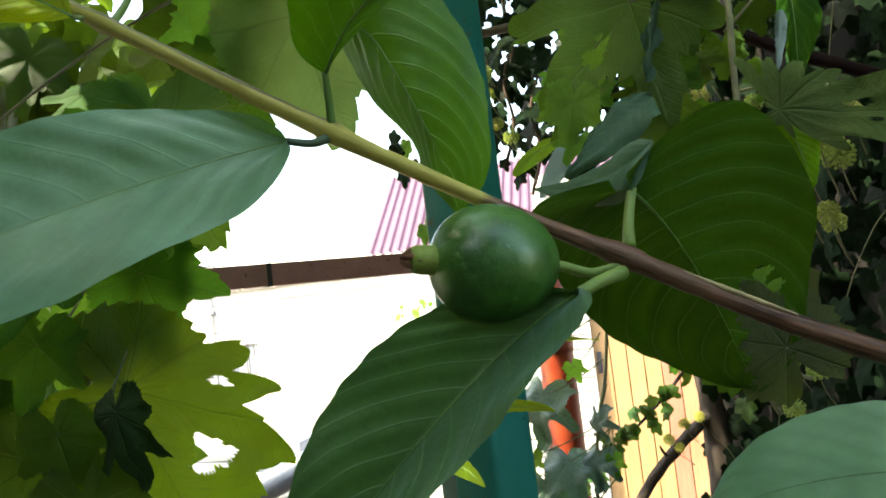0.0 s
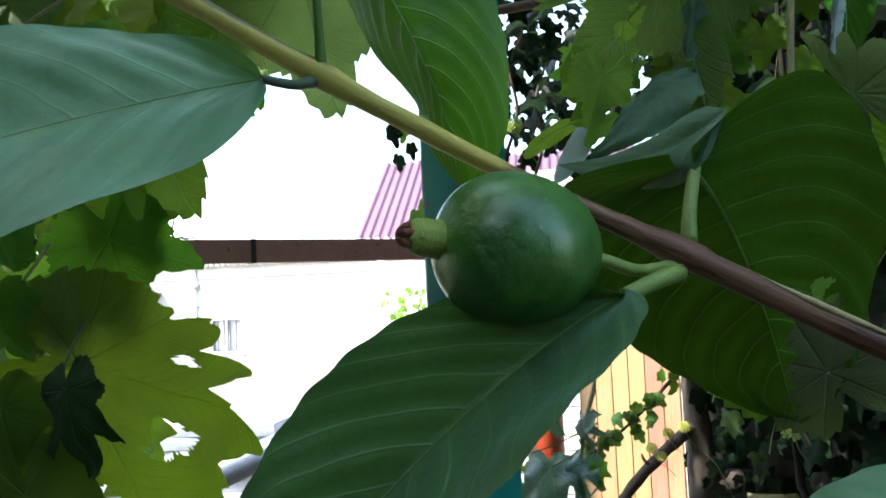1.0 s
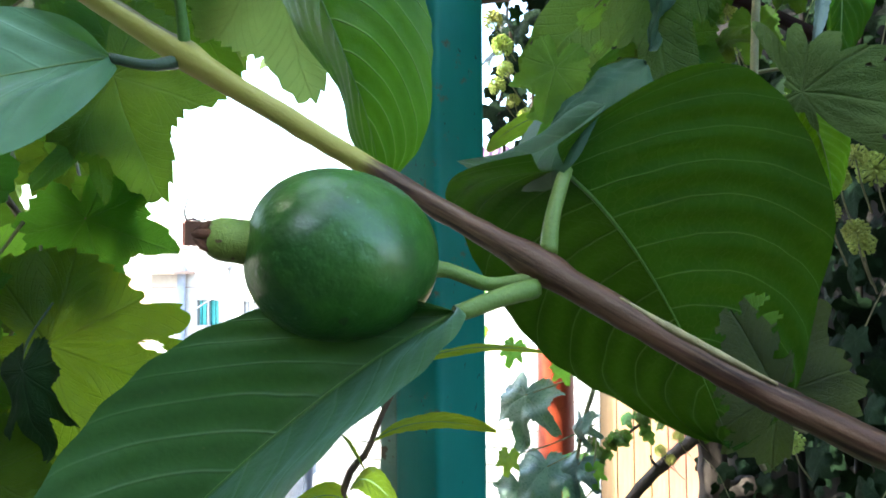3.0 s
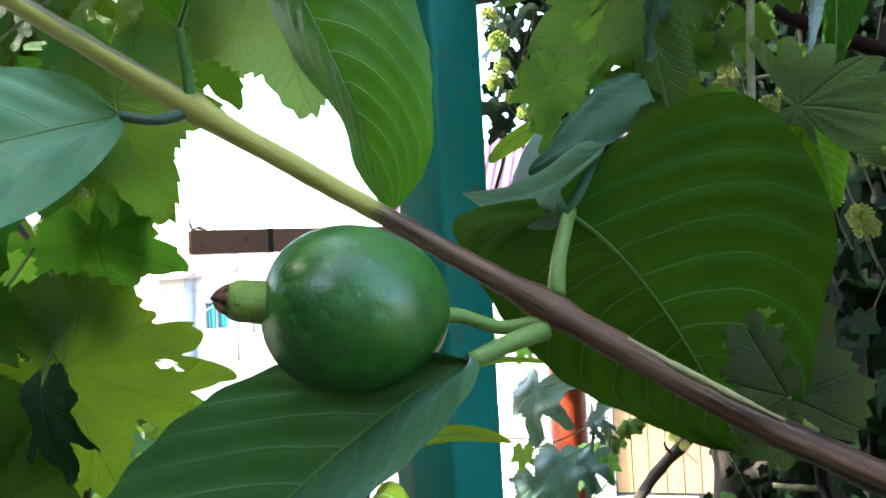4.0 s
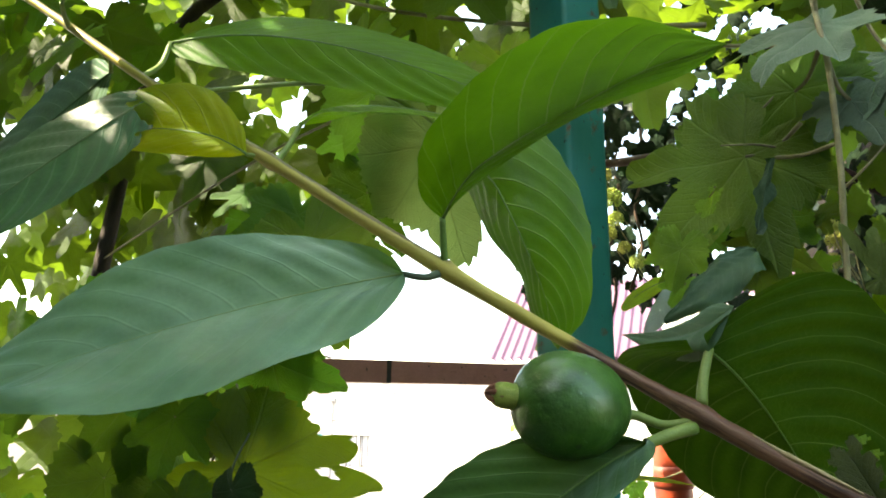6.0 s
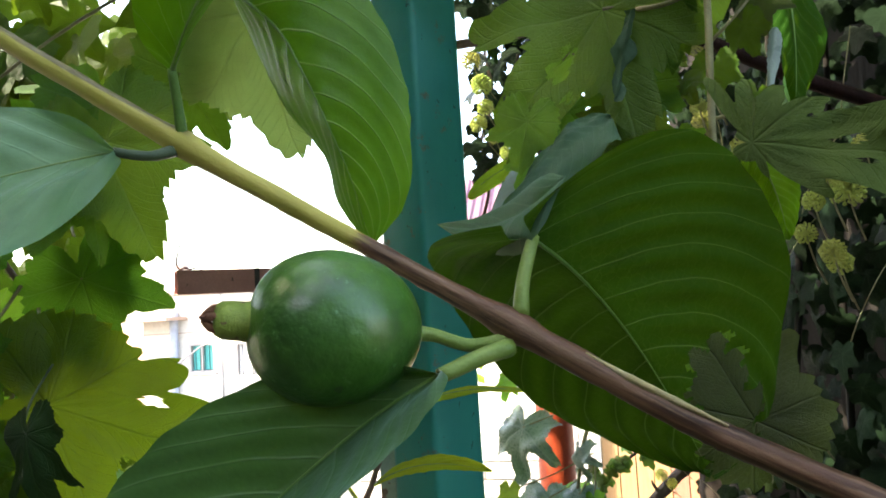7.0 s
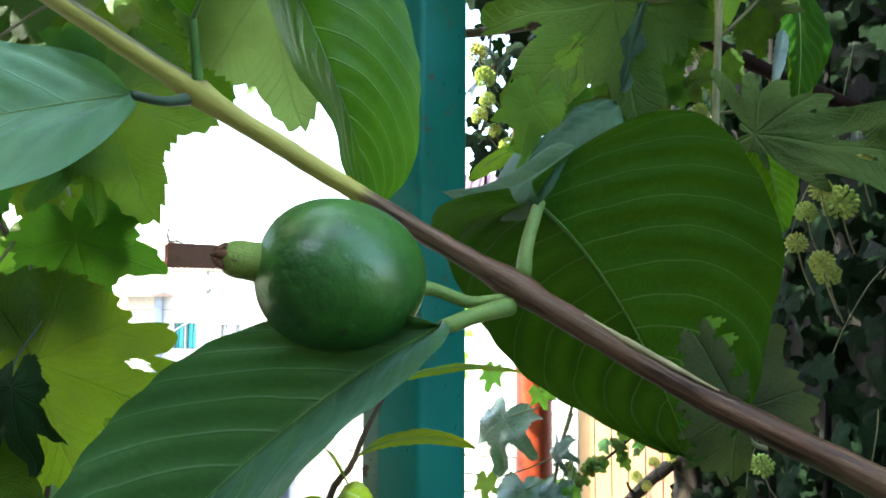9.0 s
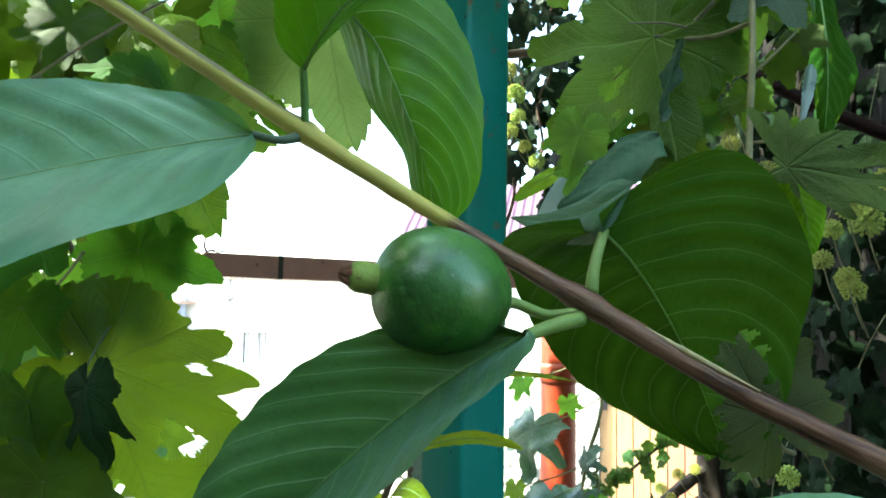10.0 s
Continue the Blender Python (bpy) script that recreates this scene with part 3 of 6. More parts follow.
# the leaf that rises from the same node and leans over
ob = folded_leaf("leaf", guava, [(-0.025, 0.284, 1.214), (-0.009, 0.272, 1.228), (0.016, 0.252, 1.233), (0.044, 0.224, 1.231), (0.070, 0.190, 1.225), (0.092, 0.155, 1.212)],
                 [(-0.0355, 0.283, 1.226), (-0.031, 0.274, 1.247), (-0.006, 0.250, 1.257), (0.032, 0.215, 1.256), (0.066, 0.180, 1.238)],
                 [(-0.013, 0.274, 1.220), (0.014, 0.252, 1.226), (0.040, 0.226, 1.227), (0.061, 0.200, 1.222), (0.082, 0.172, 1.214)],
                 M_ARCH, bulge=(0.10, -0.10), quilt=0.05, wave=0.05, slant=3.2, seed=2.0, label="long arching guava leaf seen from below")
petiole(ob, [N1 + V(0.0, -0.001, 0.003), (-0.0262, 0.289, 1.204), (-0.025, 0.284, 1.215)], 0.0019, 0.0016, M_RIBGREEN)
# the veined leaf that hangs in front of the post
ob = folded_leaf("leaf", guava, [(-0.057, 0.384, 1.290), (-0.0310, 0.377, 1.2650), (-0.0170, 0.374, 1.2390), (-0.0070, 0.374, 1.2150), (0.0000, 0.379, 1.1930), (0.005, 0.386, 1.164)],
                 [(-0.0490, 0.392, 1.2650), (-0.0360, 0.394, 1.2340), (-0.0170, 0.393, 1.2080), (-0.0100, 0.390, 1.1850)],
                 [(-0.014, 0.386, 1.304), (0.012, 0.384, 1.272), (0.0240, 0.384, 1.2390), (0.0260, 0.384, 1.2130), (0.0220, 0.386, 1.1840)],
                 M_HANG, bulge=(0.04, 0.07), quilt=0.06, wave=0.04, veins=8.5, slant=3.9, seed=3.0, label="hanging guava leaf folded along its midrib, with raised side veins")
petiole(ob, [(-0.20, 0.302, 1.31), (-0.12, 0.36, 1.33), (-0.075, 0.384, 1.312), (-0.057, 0.384, 1.289)], 0.0017, 0.0014)
# the leaf under the fruit
ob = blade("leaf", guava, (0.060, 0.259, 1.120), (0.018, 0.252, 1.099), (-0.038, 0.235, 1.032), (-0.029, -0.004, 0.015), (0.0245, -0.027, -0.001), M_TOP,
           a=0.62, b=0.7, cup=0.002, seed=4.0, quilt=0.0003, wave=0.006, rows=90, cols=16, rib=0.0005, rib_material=M_RIBGREEN, label="large guava leaf folded along its midrib")
petiole(ob, [N2 + V(-0.001, -0.002, -0.005), (0.0685, 0.266, 1.1228), (0.060, 0.259, 1.1195)], 0.0025, 0.0022)
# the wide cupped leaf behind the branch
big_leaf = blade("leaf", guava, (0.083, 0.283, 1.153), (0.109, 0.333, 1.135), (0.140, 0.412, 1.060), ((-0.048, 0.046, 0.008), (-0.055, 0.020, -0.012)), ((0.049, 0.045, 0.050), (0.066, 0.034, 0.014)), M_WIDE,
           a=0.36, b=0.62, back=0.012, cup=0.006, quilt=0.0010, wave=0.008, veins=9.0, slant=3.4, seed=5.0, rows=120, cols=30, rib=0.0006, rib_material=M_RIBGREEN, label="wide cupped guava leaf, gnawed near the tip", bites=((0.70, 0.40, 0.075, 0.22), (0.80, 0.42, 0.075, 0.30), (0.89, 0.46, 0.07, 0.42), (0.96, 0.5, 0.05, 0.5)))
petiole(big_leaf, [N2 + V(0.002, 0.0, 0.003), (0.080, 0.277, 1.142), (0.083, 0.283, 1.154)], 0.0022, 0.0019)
# its upper margin, rolled over
folded_leaf("leaf_fold", guava, [(0.093, 0.285, 1.170), (0.082, 0.291, 1.163), (0.070, 0.306, 1.161), (0.058, 0.321, 1.162), (0.045, 0.336, 1.166)],
            [(0.0865, 0.292, 1.172), (0.0755, 0.304, 1.168), (0.063, 0.319, 1.1655)],
            [(0.085, 0.279, 1.155), (0.077, 0.288, 1.150), (0.063, 0.311, 1.154)],
            M_FOLD, bulge=(0.12, 0.15), quilt=0.05, wave=0.12, veins=5.0, rows=48, cols=10, rib=0, seed=6.0)
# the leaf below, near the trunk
ob = blade("leaf", guava, (0.215, 0.262, 1.035), (0.165, 0.275, 1.068), (0.095, 0.30, 1.035), (0.01, -0.05, -0.02), (0.000, 0.035, 0.012), M_SKY_SHEEN, a=0.7, b=0.7, cup=-0.006, seed=7.0, rib=0.0007)
petiole(ob, [(0.337, 0.232, 0.82), (0.27, 0.24, 0.98), (0.215, 0.262, 1.036)], 0.002, 0.0016)
# leaves further up the branch
ob = blade("leaf", guava, (-0.238, 0.338, 1.368), (-0.15, 0.36, 1.385), (-0.005, 0.36, 1.296), (0.002, 0.030, 0.030), (-0.004, -0.012, -0.032), M_UNDER, a=0.6, b=0.7, seed=8.0)
petiole(ob, [(-0.222, 0.30, 1.323), (-0.232, 0.325, 1.345), (-0.238, 0.338, 1.368)])
ob = blade("leaf", guava, (-0.122, 0.318, 1.286), (-0.11, 0.33, 1.312), (-0.015, 0.335, 1.278), (0.0, 0.030, 0.008), (0.0, -0.018, -0.010), M_UNDER, a=0.7, b=0.7, seed=9.0)
petiole(ob, [(-0.122, 0.296, 1.257), (-0.123, 0.308, 1.270), (-0.122, 0.318, 1.287)])
ob = folded_leaf("leaf", guava, [(-0.136, 0.290, 1.2605), (-0.155, 0.284, 1.271), (-0.188, 0.280, 1.278), (-0.225, 0.280, 1.280), (-0.264, 0.284, 1.280)],
                 [(-0.143, 0.292, 1.280), (-0.169, 0.292, 1.305), (-0.202, 0.290, 1.310), (-0.233, 0.288, 1.300)],
                 [(-0.146, 0.284, 1.258), (-0.174, 0.278, 1.261), (-0.204, 0.276, 1.266), (-0.239, 0.280, 1.272)],
                 M_YOUNG, bulge=(0.12, 0.2), quilt=0.10, wave=0.06, veins=8.0, seed=10.0, label="yellow-green guava leaf in dappled sun")
petiole(ob, [(-0.1315, 0.2955, 1.2615), (-0.133, 0.293, 1.2605), (-0.136, 0.290, 1.2605)], 0.0015, 0.0012)
ob = blade("leaf", guava, (-0.196, 0.285, 1.300), (-0.222, 0.262, 1.272), (-0.30, 0.225, 1.190), (-0.020, 0.006, 0.022), (0.024, 0.002, -0.016), M_TOP, a=0.7, b=0.75, seed=11.0)
petiole(ob, [(-0.199, 0.297, 1.306), (-0.197, 0.290, 1.304), (-0.196, 0.285, 1.300)])
ob = blade("leaf", guava, (-0.262, 0.315, 1.34), (-0.31, 0.33, 1.33), (-0.40, 0.33, 1.28), (-0.012, 0.01, 0.035), (0.012, -0.006, -0.035), M_TOP, a=0.7, b=0.75, seed=12.0)
petiole(ob, [(-0.25, 0.30, 1.345), (-0.256, 0.308, 1.345), (-0.262, 0.315, 1.34)])
ob = blade("leaf", guava, (-0.27, 0.28, 1.37), (-0.22, 0.25, 1.40), (-0.10, 0.24, 1.40), (0.0, 0.03, 0.02), (0.0, -0.03, 0.0), M_TOP, a=0.7, b=0.75, seed=13.0)
petiole(ob, [(-0.285, 0.30, 1.368), (-0.278, 0.29, 1.368), (-0.27, 0.28, 1.37)])

# the fruit
fm = Mat("green_guava_skin")
skin = fm.mix(fm.ramp(fm.noise(75.0, 5.0, 0.6), (0.36, 0.0), (0.64, 1.0)), (0.018, 0.082, 0.008), (0.044, 0.150, 0.016))
skin = fm.mix(fm.math("MULTIPLY", fm.ramp(fm.noise(190.0, 3.0, 0.6), (0.5, 0.0), (0.72, 1.0)), 0.35), skin, (0.072, 0.200, 0.030))
skin = fm.mix(fm.math("MULTIPLY", fm.ramp(fm.noise(520.0, 2.0), (0.66, 0.0), (0.74, 1.0)), 0.5), skin, (0.10, 0.25, 0.09))
skin = fm.mix(fm.math("MULTIPLY", fm.ramp(fm.noise(240.0, 2.0, 0.4), (0.73, 0.0), (0.76, 1.0)), 0.6), skin, (0.03, 0.05, 0.02))
fm.set(skin, fm.ramp(fm.noise(140.0, 4.0), (0.3, 0.34), (0.7, 0.56)), spec=0.5)
fm.bump(fm.math("ADD", fm.math("MULTIPLY", fm.noise(620.0, 3.0), 0.10), fm.math("ADD", fm.math("MULTIPLY", fm.noise(170.0, 3.0, 0.55), 0.45), fm.math("MULTIPLY", fm.noise(60.0, 2.0, 0.5), 1.2))), 0.0018, 0.8)
fm.b.inputs["Coat Weight"].default_value = 0.5
fm.b.inputs["Coat Roughness"].default_value = 0.26
M_FRUIT = fm.m
M_CALYX = plain_material("calyx_skin", (0.19, 0.28, 0.035), (0.30, 0.37, 0.065), 160.0, 0.55, bump=0.0005, spots=(0.16, 0.10, 0.04), spot_scale=330.0, spot_at=0.60)
M_DRY = plain_material("dry_calyx_rim", (0.16, 0.055, 0.028), (0.30, 0.13, 0.07), 300.0, 0.85, bump=0.001)
FRUIT_AXIS = (V(0.055, 0.270, 1.1275) - V(0.014, 0.245, 1.1340)).normalized()
FRUIT_AT = V(0.0345, 0.2575, 1.1325)


def lathe(bm, profile, m, sides=40, lumps=0.0, seed=0.0):
    """A body turned round the z axis: profile of (z, radius)."""
    rings = []
    for z, r in profile:
        ring = []
        for s in range(sides):
            a = 2 * math.pi * s / sides
            p = Vector((r * math.cos(a), r * math.sin(a), z))
            k = 1 + lumps * noise.noise(p * 60 + Vector((seed, 0, 0))) + 0.4 * lumps * math.cos(4 * a)
            ring.append(bm.verts.new(m @ Vector((p.x * k, p.y * k, z))))
        rings.append(ring)
    for a, b in zip(rings, rings[1:]):
        for s in range(sides):
            t = (s + 1) % sides
            bm.faces.new((a[s], a[t], b[t], b[s]))
    bm.faces.new(rings[0][::-1])
    bm.faces.new(rings[-1])
    return bm


fruit_pose = facing(FRUIT_AT, FRUIT_AXIS, (0, 0, 1))
prof = []
for i in range(33):
    a = math.pi * i / 32
    z = -math.cos(a) * 0.0215
    r = math.sin(a) ** 0.86 * 0.0192 * (1 + 0.05 * math.cos(a))
    prof.append((z, max(r, 0.0004)))
bm = lathe(bmesh.new(), prof, fruit_pose, 56, 0.014)
fruit = part("fruit", bm, M_FRUIT, guava, "unripe dark green guava fruit with a waxy bloom")
calyx_prof = [(-0.0196, 0.0056), (-0.0212, 0.0049), (-0.0230, 0.0047), (-0.0252, 0.0047), (-0.0272, 0.0044), (-0.0286, 0.0037), (-0.0292, 0.0029), (-0.0288, 0.0022)]
part("calyx", lathe(bmesh.new(), calyx_prof, fruit_pose, 24, 0.05, 3.0), M_CALYX, fruit, "pale green calyx neck")
bm = bmesh.new()
for k in range(5):
    a = 2 * math.pi * k / 5 + 0.4
    d = V(math.cos(a), math.sin(a), 0)
    pts = [fruit_pose @ (d * 0.0030 + V(0, 0, -0.0280)), fruit_pose @ (d * 0.0024 + V(0, 0, -0.0294)), fruit_pose @ (d * 0.0015 + V(0, 0, -0.0306)), fruit_pose @ (d * 0.0006 + V(0.0004, 0, -0.0314 - 0.0004 * (k % 3)))]
    tube(bm, pts, [0.0009, 0.0011, 0.0010, 0.0005], 7, 4, 0.25)
part("calyx_rim", bm, M_DRY, fruit, "dry brown sepals")
bm = bmesh.new()
tube(bm, [fruit_pose @ V(0, 0, 0.0205), fruit_pose @ V(0, 0, 0.026), (0.0655, 0.2735, 1.1258), N2 + V(-0.001, -0.001, -0.003)], [0.0023, 0.0018, 0.0018, 0.0020], 10, 6, 0.06)
part("stalk", bm, M_PETIOLE, fruit)

# ---- green post, beam, red pipe ----
M_GREEN = plain_material("green_paint", (0.022, 0.165, 0.155), (0.034, 0.21, 0.195), 14.0, 0.5, bump=0.0007, spec=0.3, spots=(0.11, 0.07, 0.035), spot_scale=70.0, spot_at=0.70)
M_GREEN_WORN = plain_material("worn_green_paint", (0.16, 0.25, 0.17), (0.26, 0.31, 0.21), 30.0, 0.6, bump=0.0012, spots=(0.11, 0.06, 0.03), spot_scale=60.0, spot_at=0.63)
M_BROWN = plain_material("red_oxide_paint", (0.36, 0.145, 0.115), (0.46, 0.20, 0.16), 22.0, 0.6, bump=0.0008, spots=(0.05, 0.03, 0.025), spot_scale=50.0, spot_at=0.66)
# weld steel; also the dark of the hollow tube and rooms, put into colour
M_HOLLOW = plain_material("weld_steel_and_hollow_shade", (0.02, 0.016, 0.014), (0.04, 0.03, 0.025), 50.0, 0.8)
M_WIRE = plain_material("dull_wire", (0.05, 0.04, 0.05), (0.10, 0.09, 0.11), 200.0, 0.5, metal=0.5)
M_RED = plain_material("orange_red_paint", (0.27, 0.034, 0.013), (0.35, 0.058, 0.022), 16.0, 0.4, bump=0.0008, spots=(0.12, 0.02, 0.012), spot_scale=40.0, spot_at=0.66)

gm = Mat("rust_stained_green_paint")               # paint gone to rust in a patch near the head
gz = gm.n("SeparateXYZ")
gm.put(gz.inputs[0], gm.n("TexCoord").outputs["Object"])
band = gm.math("SUBTRACT", 1.0, gm.math("MINIMUM", gm.math("ABSOLUTE", gm.math("DIVIDE", gm.math("SUBTRACT", gz.outputs[2], 1.44), 0.055)), 1.0))
rust = gm.ramp(gm.math("ADD", gm.math("MULTIPLY", band, 0.20), gm.noise(45.0, 5.0, 0.65)), (0.62, 0.0), (0.72, 1.0))
paint = gm.mix(gm.ramp(gm.noise(14.0, 5.0), (0.3, 0.0), (0.7, 1.0)), (0.008, 0.160, 0.132), (0.016, 0.215, 0.174))
specks = gm.ramp(gm.noise(150.0, 3.0, 0.6, stretch=(1.0, 1.0, 0.6)), (0.68, 0.0), (0.71, 1.0))
paint = gm.mix(gm.math("MULTIPLY", specks, 0.8), paint, (0.02, 0.02, 0.015))
runs = gm.ramp(gm.noise(60.0, 4.0, 0.6, stretch=(1.0, 1.0, 0.08)), (0.5, 0.0), (0.75, 1.0))
paint = gm.mix(gm.math("MULTIPLY", runs, 0.35), paint, (0.035, 0.20, 0.165))
gm.set(gm.mix(rust, paint, gm.mix(gm.noise(120.0, 3.0), (0.07, 0.035, 0.018), (0.20, 0.15, 0.09))), gm.ramp(rust, (0.0, 0.5), (1.0, 0.9)), spec=0.3)
gm.bump(gm.math("MULTIPLY_ADD", rust, -0.6, gm.math("MULTIPLY", gm.noise(90.0), 0.5)), 0.0008, 0.8)
M_GREEN = gm.m
post = root("green_post", (-0.012, 0.655, 0.0), "green painted square steel post with rust specks", "post")
bm = bmesh.new()
box(bm, (0, 0, -0.02), (0.052, 0.052, 2.3), Matrix.Translation((-0.0275, 0.628, 0)) @ pose(0, 0, 0, 0, 0, 55), 0.005)
part("shaft", bm, M_GREEN, post)
bm = bmesh.new()
box(bm, (-0.0828, 0.662, -0.02), (-0.0605, 0.668, 1.10), None, 0.001)
part("flat_bar", bm, M_GREEN_WORN, post, "worn pale green flat bar")

beam = root("steel_beam", (-0.835, 1.58, 1.22), "red-brown painted rectangular steel tube, open at its end", "beam")
A, B = V(-0.835, 1.58, 1.236), V(-0.030, 2.243, 1.236)
along = (B - A).normalized()
bpose = facing(A, (0, 0, 1), along)
bm = bmesh.new()
L, hw, hh, th = (B - A).length, 0.020, 0.0275, 0.0025
for lo, hi in (((-hw, 0, -hh), (hw, L, -hh + th)), ((-hw, 0, hh - th), (hw, L, hh)), ((-hw, 0.0, -hh + th), (-hw + th, L, hh - th)), ((hw - th, 0.0, -hh + th), (hw, L, hh - th))):
    box(bm, lo, hi, bpose)
part("tube", bm, M_BROWN, beam, smooth=False)
# plate added as the shade inside the open tube
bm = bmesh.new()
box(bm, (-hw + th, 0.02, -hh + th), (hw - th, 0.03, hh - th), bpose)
part("inner_plate", bm, M_HOLLOW, beam, "dark plate for the shade inside the tube", smooth=False)
bm = bmesh.new()
box(bm, (-hw - 0.001, 0.175, -hh - 0.001), (hw + 0.001, 0.187, hh + 0.001), bpose)
part("weld_band", bm, M_HOLLOW, beam, "dark weld seam", smooth=False)
bm = bmesh.new()
tube(bm, [bpose @ V(0.0, 0.035, hh + 0.002), bpose @ V(0.012, 0.02, hh + 0.006), bpose @ V(0.0, 0.008, hh + 0.004), bpose @ V(0.004, 0.002, hh + 0.02), bpose @ V(0.0, 0.006, hh + 0.04), bpose @ V(-0.002, 0.012, hh + 0.062)], [0.0022, 0.0026, 0.003, 0.0026, 0.0022, 0.0016], 7, 6, 0.2)
tube(bm, [bpose @ V(-0.01, 0.06, hh + 0.002), bpose @ V(0.002, 0.05, hh + 0.006), bpose @ V(0.012, 0.03, hh + 0.003), bpose @ V(0.0, 0.012, hh + 0.007)], [0.0016, 0.002, 0.002, 0.0016], 7, 6, 0.2)
part("wire", bm, M_WIRE, beam, "twisted grey wire")

pipe = root("red_pipe", (-0.044, 2.26, -0.05), "orange-red painted round steel pipe post", "pipe")
bm = bmesh.new()
tube(bm, [(-0.044, 2.26, -0.07), (-0.044, 2.26, 0.4), (-0.044, 2.26, 0.9), (-0.044, 2.26, 1.208)], 0.053, 28, 2)
part("shaft", bm, M_RED, pipe)
bm = bmesh.new()
tube(bm, [(-0.044, 2.26, 0.93), (-0.044, 2.26, 0.96), (-0.044, 2.26, 0.99)], [0.0555, 0.056, 0.0555], 28, 2)
part("collar", bm, M_RED, pipe)

# ---- ground ----
M_GROUND = plain_material("dry_earth", (0.048, 0.038, 0.027), (0.080, 0.066, 0.047), 3.0, 0.95, bump=0.01)
bm = bmesh.new()
xs = [-900, -120, -30, -12, -6, -3, -1.5, 0, 1.5, 3, 6, 12, 30, 120, 900]
ys = [-900, -120, -30, -10, -4, -1, 0.5, 1.2, 2, 3, 4.2, 6, 8, 10, 13, 16, 20, 30, 120, 900]
grid = [[bm.verts.new((x, y, -0.05 * min(max(y - 1.2, 0), 16.8))) for x in xs] for y in ys]
for j in range(len(ys) - 1):
    for i in range(len(xs) - 1):
        bm.faces.new((grid[j][i], grid[j][i + 1], grid[j + 1][i + 1], grid[j + 1][i]))
thing("ground", bm, M_GROUND, "dry trodden earth of a courtyard", "ground", kind="structure", smooth=True)

# ---- unseen walls added to hold back light ----
M_BACK = plain_material("grey_render", (0.06, 0.055, 0.05), (0.10, 0.092, 0.084), 2.0, 0.9, bump=0.006)
bm = bmesh.new()
box(bm, (-5.0, -2.3, -0.05), (5.0, -2.0, 2.5))
thing("wall_south", bm, M_BACK, "unseen plain wall added behind to hold back light", "wall", kind="structure")

# added to block the low sky mirrored on the fruit's left
bm = bmesh.new()
box(bm, (-2.85, -2.0, -0.05), (-2.6, 0.6, 2.3))
thing("wall_west", bm, M_BACK, "unseen plain wall added at the left to block low sky", "wall", kind="structure")

# ---- white brick wall with a plank door ----
M_WHITE = plain_material("whitewashed_brick", (0.66, 0.63, 0.60), (0.80, 0.78, 0.75), 8.0, 0.85, bump=0.003, amount=0.08)
M_MORTAR = plain_material("whitewashed_mortar", (0.50, 0.47, 0.44), (0.62, 0.60, 0.57), 20.0, 0.9, bump=0.003)
M_CONCRETE = plain_material("concrete", (0.40, 0.37, 0.36), (0.52, 0.49, 0.47), 12.0, 0.9, bump=0.004)
M_PLANK = plain_material("orange_varnished_plank", (0.42, 0.22, 0.115), (0.52, 0.29, 0.16), 9.0, 0.5, bump=0.001, stretch=(6, 6, 0.5), amount=0.12)
M_GAP = plain_material("shadowed_door_back", (0.10, 0.05, 0.02), (0.16, 0.08, 0.03), 20.0, 0.8)
WY = 4.2
wall = root("wall_north", (0.3, WY + 0.13, -0.15), "whitewashed brick wall beside the plank door", "wall", kind="structure")
DX0, DX1, DTOP = 0.068, 0.62, 1.66


def brick_run(parent, x0, x1, z0, z1, y, skip=None, long=0.245, tall=0.08):
    """Courses of bricks, each a piece of its own on a shared mesh, proud of a recessed mortar bed."""
    gap = 0.010
    bmx = bmesh.new()
    box(bmx, (0, 0, 0), (long - gap, 0.02, tall - gap), None, 0.003)
    full = finish("brick", bmx, M_WHITE, False)
    row = 0
    z = z0
    while z + tall <= z1 + 1e-6:
        x = x0 - (long / 2 if row % 2 else 0)
        while x < x1:
            a, b = max(x, x0), min(x + long - gap, x1)
            if b - a > 0.03 and not (skip and skip(a, b, z)):
                m = Matrix.Translation((a, y - 0.012 + random.uniform(-0.0015, 0.0015), z)) @ Matrix.Diagonal(((b - a) / (long - gap), 1, 1, 1))
                alike("brick", full, m, parent)
            x += long
        z += tall
        row += 1


bm = bmesh.new()
for lo, hi in (((-0.16, WY, -0.2), (DX0, WY + 0.25, 1.78)), ((DX1, WY, -0.2), (1.5, WY + 0.25, 1.78)), ((DX0, WY, DTOP), (DX1, WY + 0.25, 1.78))):
    box(bm, lo, hi)
part("mortar_bed", bm, M_MORTAR, wall, smooth=False)

door = root("door_1", (0.34, WY, -0.14), "orange varnished plank door, shut", "door", kind="structure")
bm = bmesh.new()
box(bm, (DX0 + 0.004, WY + 0.05, -0.13), (DX1 - 0.004, WY + 0.07, DTOP - 0.004))
part("door_back", bm, M_GAP, door, smooth=False)
bm = bmesh.new()
n_planks = 6
pw = (DX1 - DX0 - 0.012) / n_planks
box(bm, (0, 0, 0), (pw - 0.006, 0.022, DTOP + 0.115), None, 0.003)
plank = finish("plank", bm, M_PLANK, False)
for k in range(n_planks):
    alike("plank", plank, Matrix.Translation((DX0 + 0.008 + k * pw, WY + 0.026 + 0.001 * (k % 2), -0.125)), door)
bm = bmesh.new()
box(bm, (DX0 + 0.02, WY + 0.010, 0.62), (DX0 + 0.045, WY + 0.026, 0.74), None, 0.003)
part("latch", bm, M_WIRE, door, "small steel latch")
bm = bmesh.new()
